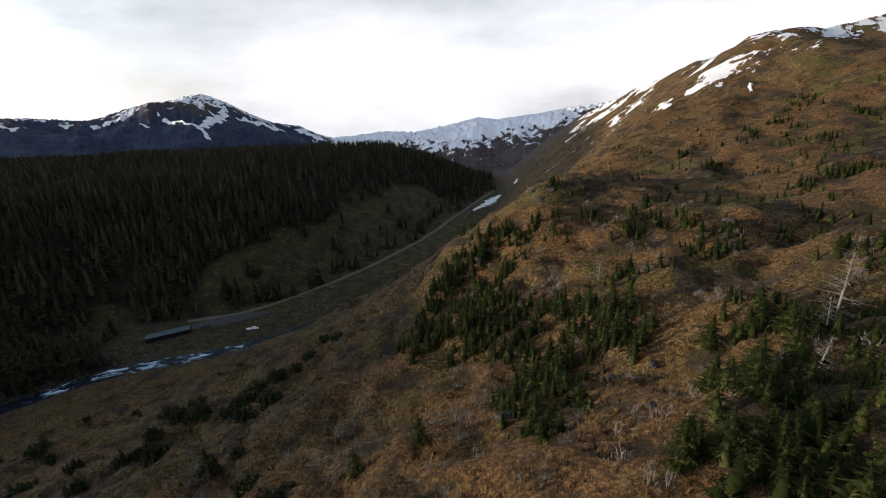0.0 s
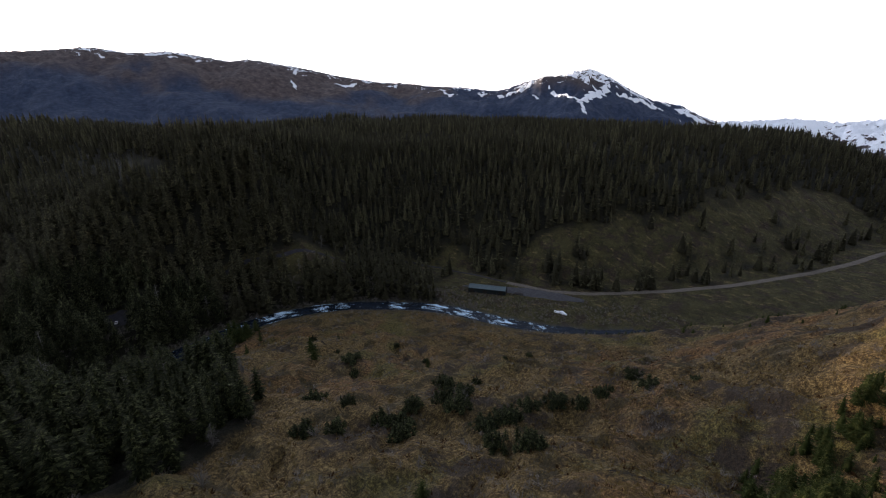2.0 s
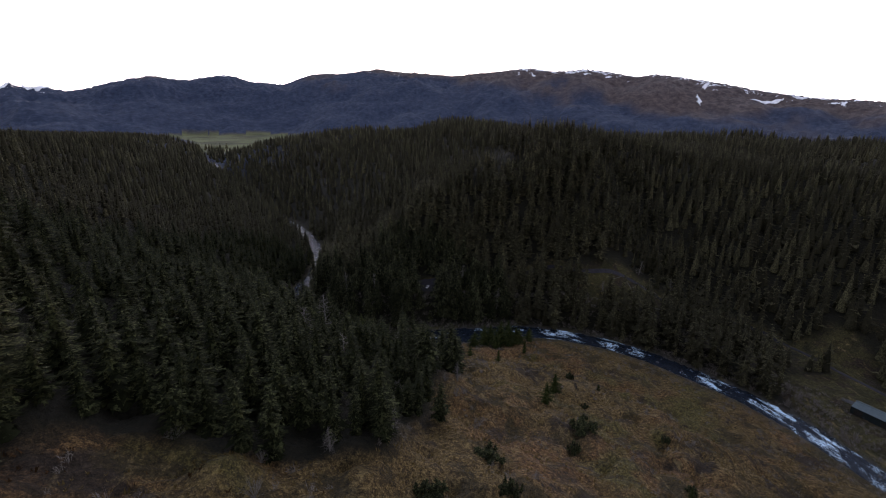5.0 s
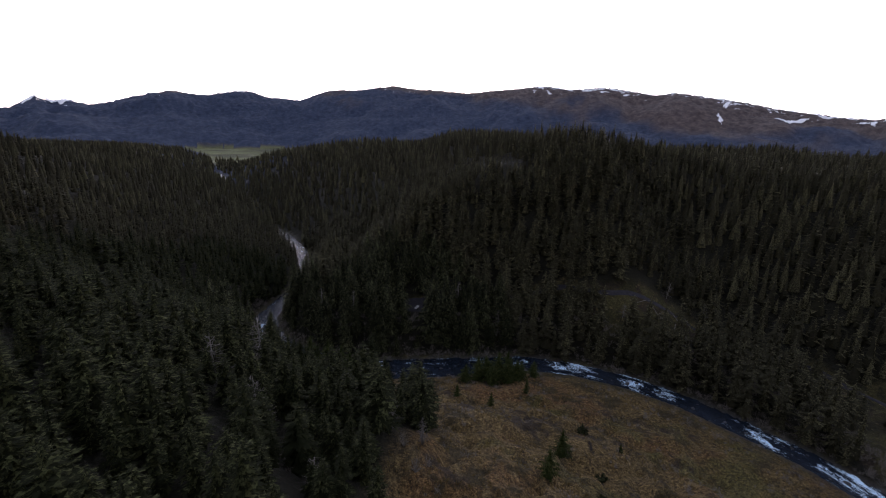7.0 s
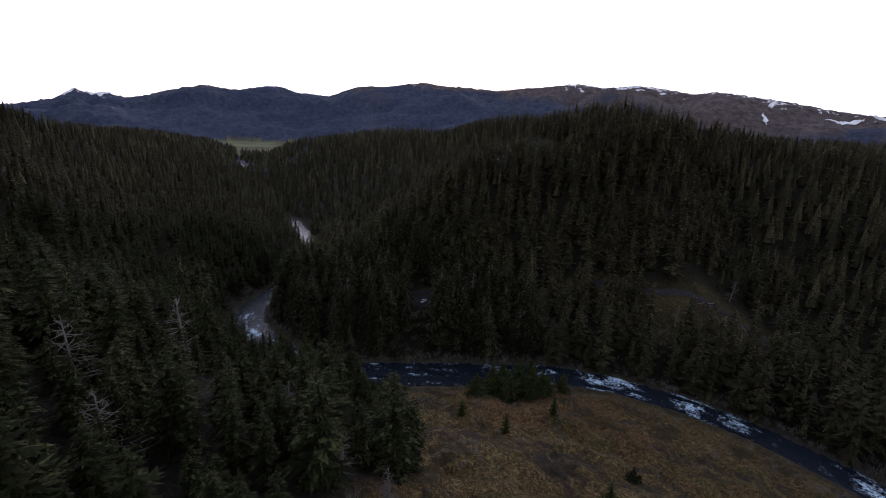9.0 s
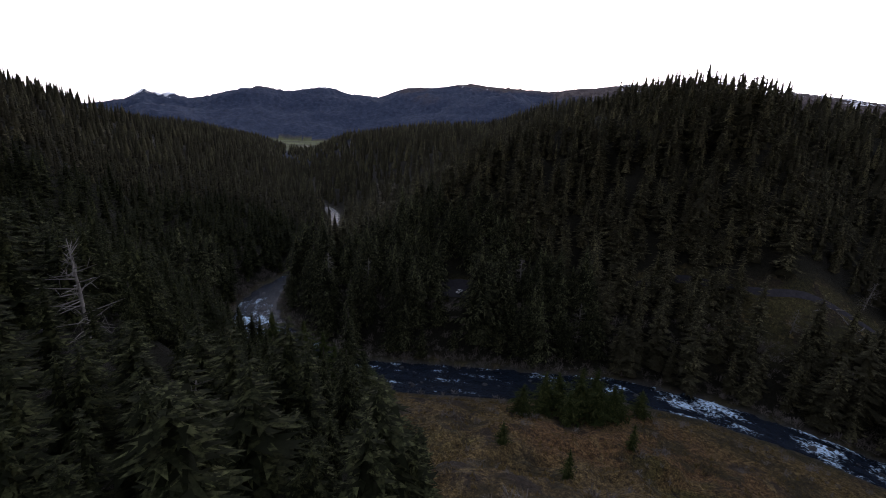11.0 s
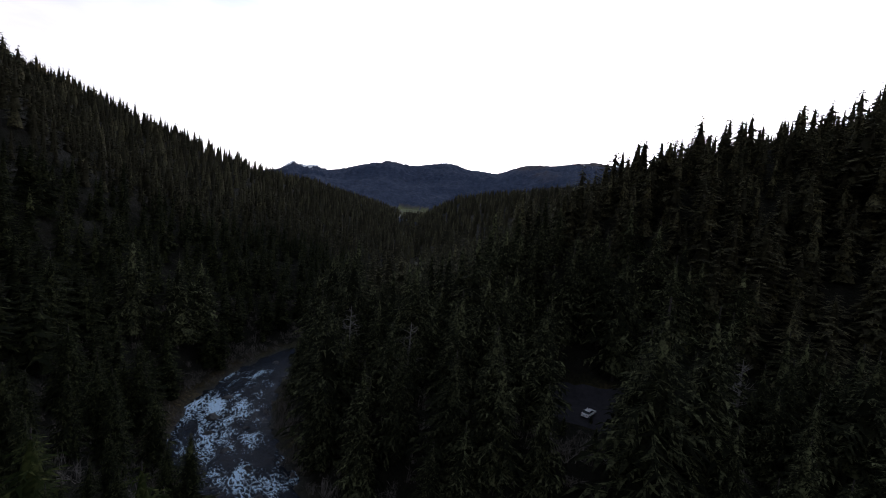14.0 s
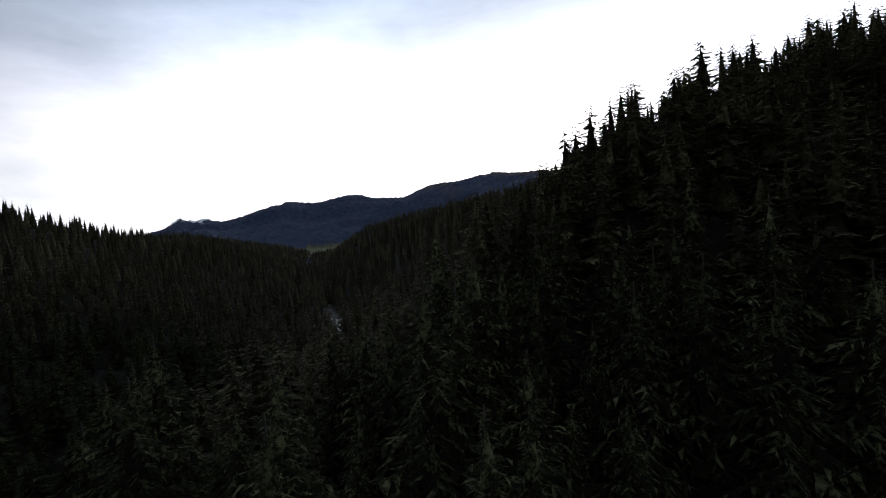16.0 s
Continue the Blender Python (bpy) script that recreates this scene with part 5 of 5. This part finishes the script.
bm_part("ridge_cap", box(bmesh.new(), (0.7, LNG + 0.3, 0.16), (0, 0, RIDGE + 0.14), bevel=0.04), ROOF, shed, "blue-grey ridge cap")
for y in (-14, 2, 15):
    bm_part("roller_door", box(bmesh.new(), (0.08, 4.2, 4.0), (-WID / 2 - 0.14, y, 2.0), bevel=0.02), TIMBER, shed, "dark roller door")
bm_part("end_door", box(bmesh.new(), (4.4, 0.08, 4.2), (0, -LNG / 2 - 0.08, 2.1), bevel=0.02), TIMBER, shed, "dark end door")
bm_part("footing", box(bmesh.new(), (WID + 0.5, LNG + 0.5, 2.4), (0, 0, -1.1)), PAD, shed, "grey concrete footing")

platform = new("loading_platform")
tagged(platform, "low dark timber loading platform beside the shed", "platform")
platform.matrix_basis = Matrix.Translation((427, 214, float(gz(427, 214)) + 0.6)) @ Matrix.Rotation(radians(20.5), 4, "Z")
for k in range(9):
    bm_part("board", box(bmesh.new(), (3.6, 0.82, 0.14), (0, -3.8 + 0.95 * k, 0.95), bevel=0.02), TIMBER, platform)
for x in (-1.6, 1.6):
    for y in (-3.8, 0, 3.8):
        bm_part("post", box(bmesh.new(), (0.25, 0.25, 1.7), (x, y, 0.1)), TIMBER, platform)


# ---- the parked car ----
def loft(bm, outline, half, tuck):
    """A body from a side outline (x, z), narrowed where tuck says so."""
    rings = []
    for s in (-1, 1):
        rings.append([bm.verts.new((x, s * half * tuck(x, z), z)) for x, z in outline])
    n = len(outline)
    for i in range(n):
        bm.faces.new((rings[0][i], rings[0][(i + 1) % n], rings[1][(i + 1) % n], rings[1][i]))
    bm.faces.new(rings[0][::-1])
    bm.faces.new(rings[1])
    bmesh.ops.recalc_face_normals(bm, faces=bm.faces)
    edges = [e for e in bm.edges if len(e.link_faces) == 2 and e.calc_face_angle() > 0.5]
    bmesh.ops.bevel(bm, geom=edges, offset=0.06, segments=2, affect="EDGES")
    return bm


car = new("car")
tagged(car, "small white saloon car parked on dark gravel", "car")
car.matrix_basis = Matrix.Translation((143.6, 426, float(gz(143.6, 426)) + 0.7)) @ Matrix.Rotation(radians(68), 4, "Z") @ Matrix.Diagonal((1.16, 1.16, 1.16, 1))
bm_part("body", loft(bmesh.new(), [(-2.25, 0.35), (-2.3, 0.75), (-2.15, 0.98), (-1.2, 1.0), (1.0, 0.98), (2.1, 0.82), (2.28, 0.6), (2.25, 0.35)], 0.87, lambda x, z: 1.0 - 0.05 * max(0, abs(x) - 1.6)), CARPAINT, car)
bm_part("cabin_glass", loft(bmesh.new(), [(-1.85, 0.96), (-1.2, 1.38), (0.25, 1.38), (1.1, 0.95)], 0.80, lambda x, z: 1.0 - 0.32 * (z - 0.95)), GLASS, car, "dark windows")
bm_part("roof_panel", box(bmesh.new(), (1.5, 1.26, 0.06), (-0.48, 0, 1.41), bevel=0.03), CARPAINT, car)
for sx in (-1.1, 0.72):
    for sy in (-1, 1):
        bm = box(bmesh.new(), (0.09, 0.05, 0.5), (sx, sy * 0.73, 1.17))
        bm_part("pillar", bm, CARPAINT, car)
for x in (-1.4, 1.42):
    for y in (-0.80, 0.80):
        m = Matrix.Translation((x, y, 0.32)) @ Matrix.Rotation(radians(90), 4, "X")
        bm = bmesh.new()
        bmesh.ops.create_cone(bm, cap_ends=True, segments=18, radius1=0.32, radius2=0.32, depth=0.2)
        wheel = bm_part("wheel", bm, RUBBER, car, "black tyre", m)
        bm = bmesh.new()
        bmesh.ops.create_cone(bm, cap_ends=True, segments=14, radius1=0.19, radius2=0.17, depth=0.23)
        bm_part("rim", bm, STEEL, wheel, "grey steel rim")
for y in (-0.62, 0.62):
    bm_part("tail_light", box(bmesh.new(), (0.06, 0.32, 0.14), (-2.27, y, 0.80), bevel=0.02), LAMPRED, car, "red tail light")
    bm_part("headlight", box(bmesh.new(), (0.10, 0.34, 0.13), (2.18, y, 0.70), bevel=0.02), LAMPCLEAR, car, "clear headlight")
bm_part("bumper", box(bmesh.new(), (0.14, 1.66, 0.2), (-2.28, 0, 0.45), bevel=0.04), CARPAINT, car)
bm_part("number_plate", box(bmesh.new(), (0.03, 0.4, 0.14), (-2.36, 0, 0.60)), STEEL, car, "pale blank number plate")

# ---- to metres ----
for ob in list(scene.objects):
    if ob.parent is None and ob.type in ("MESH", "EMPTY"):
        ob.matrix_basis = Matrix.Scale(UNIT, 4) @ ob.matrix_basis
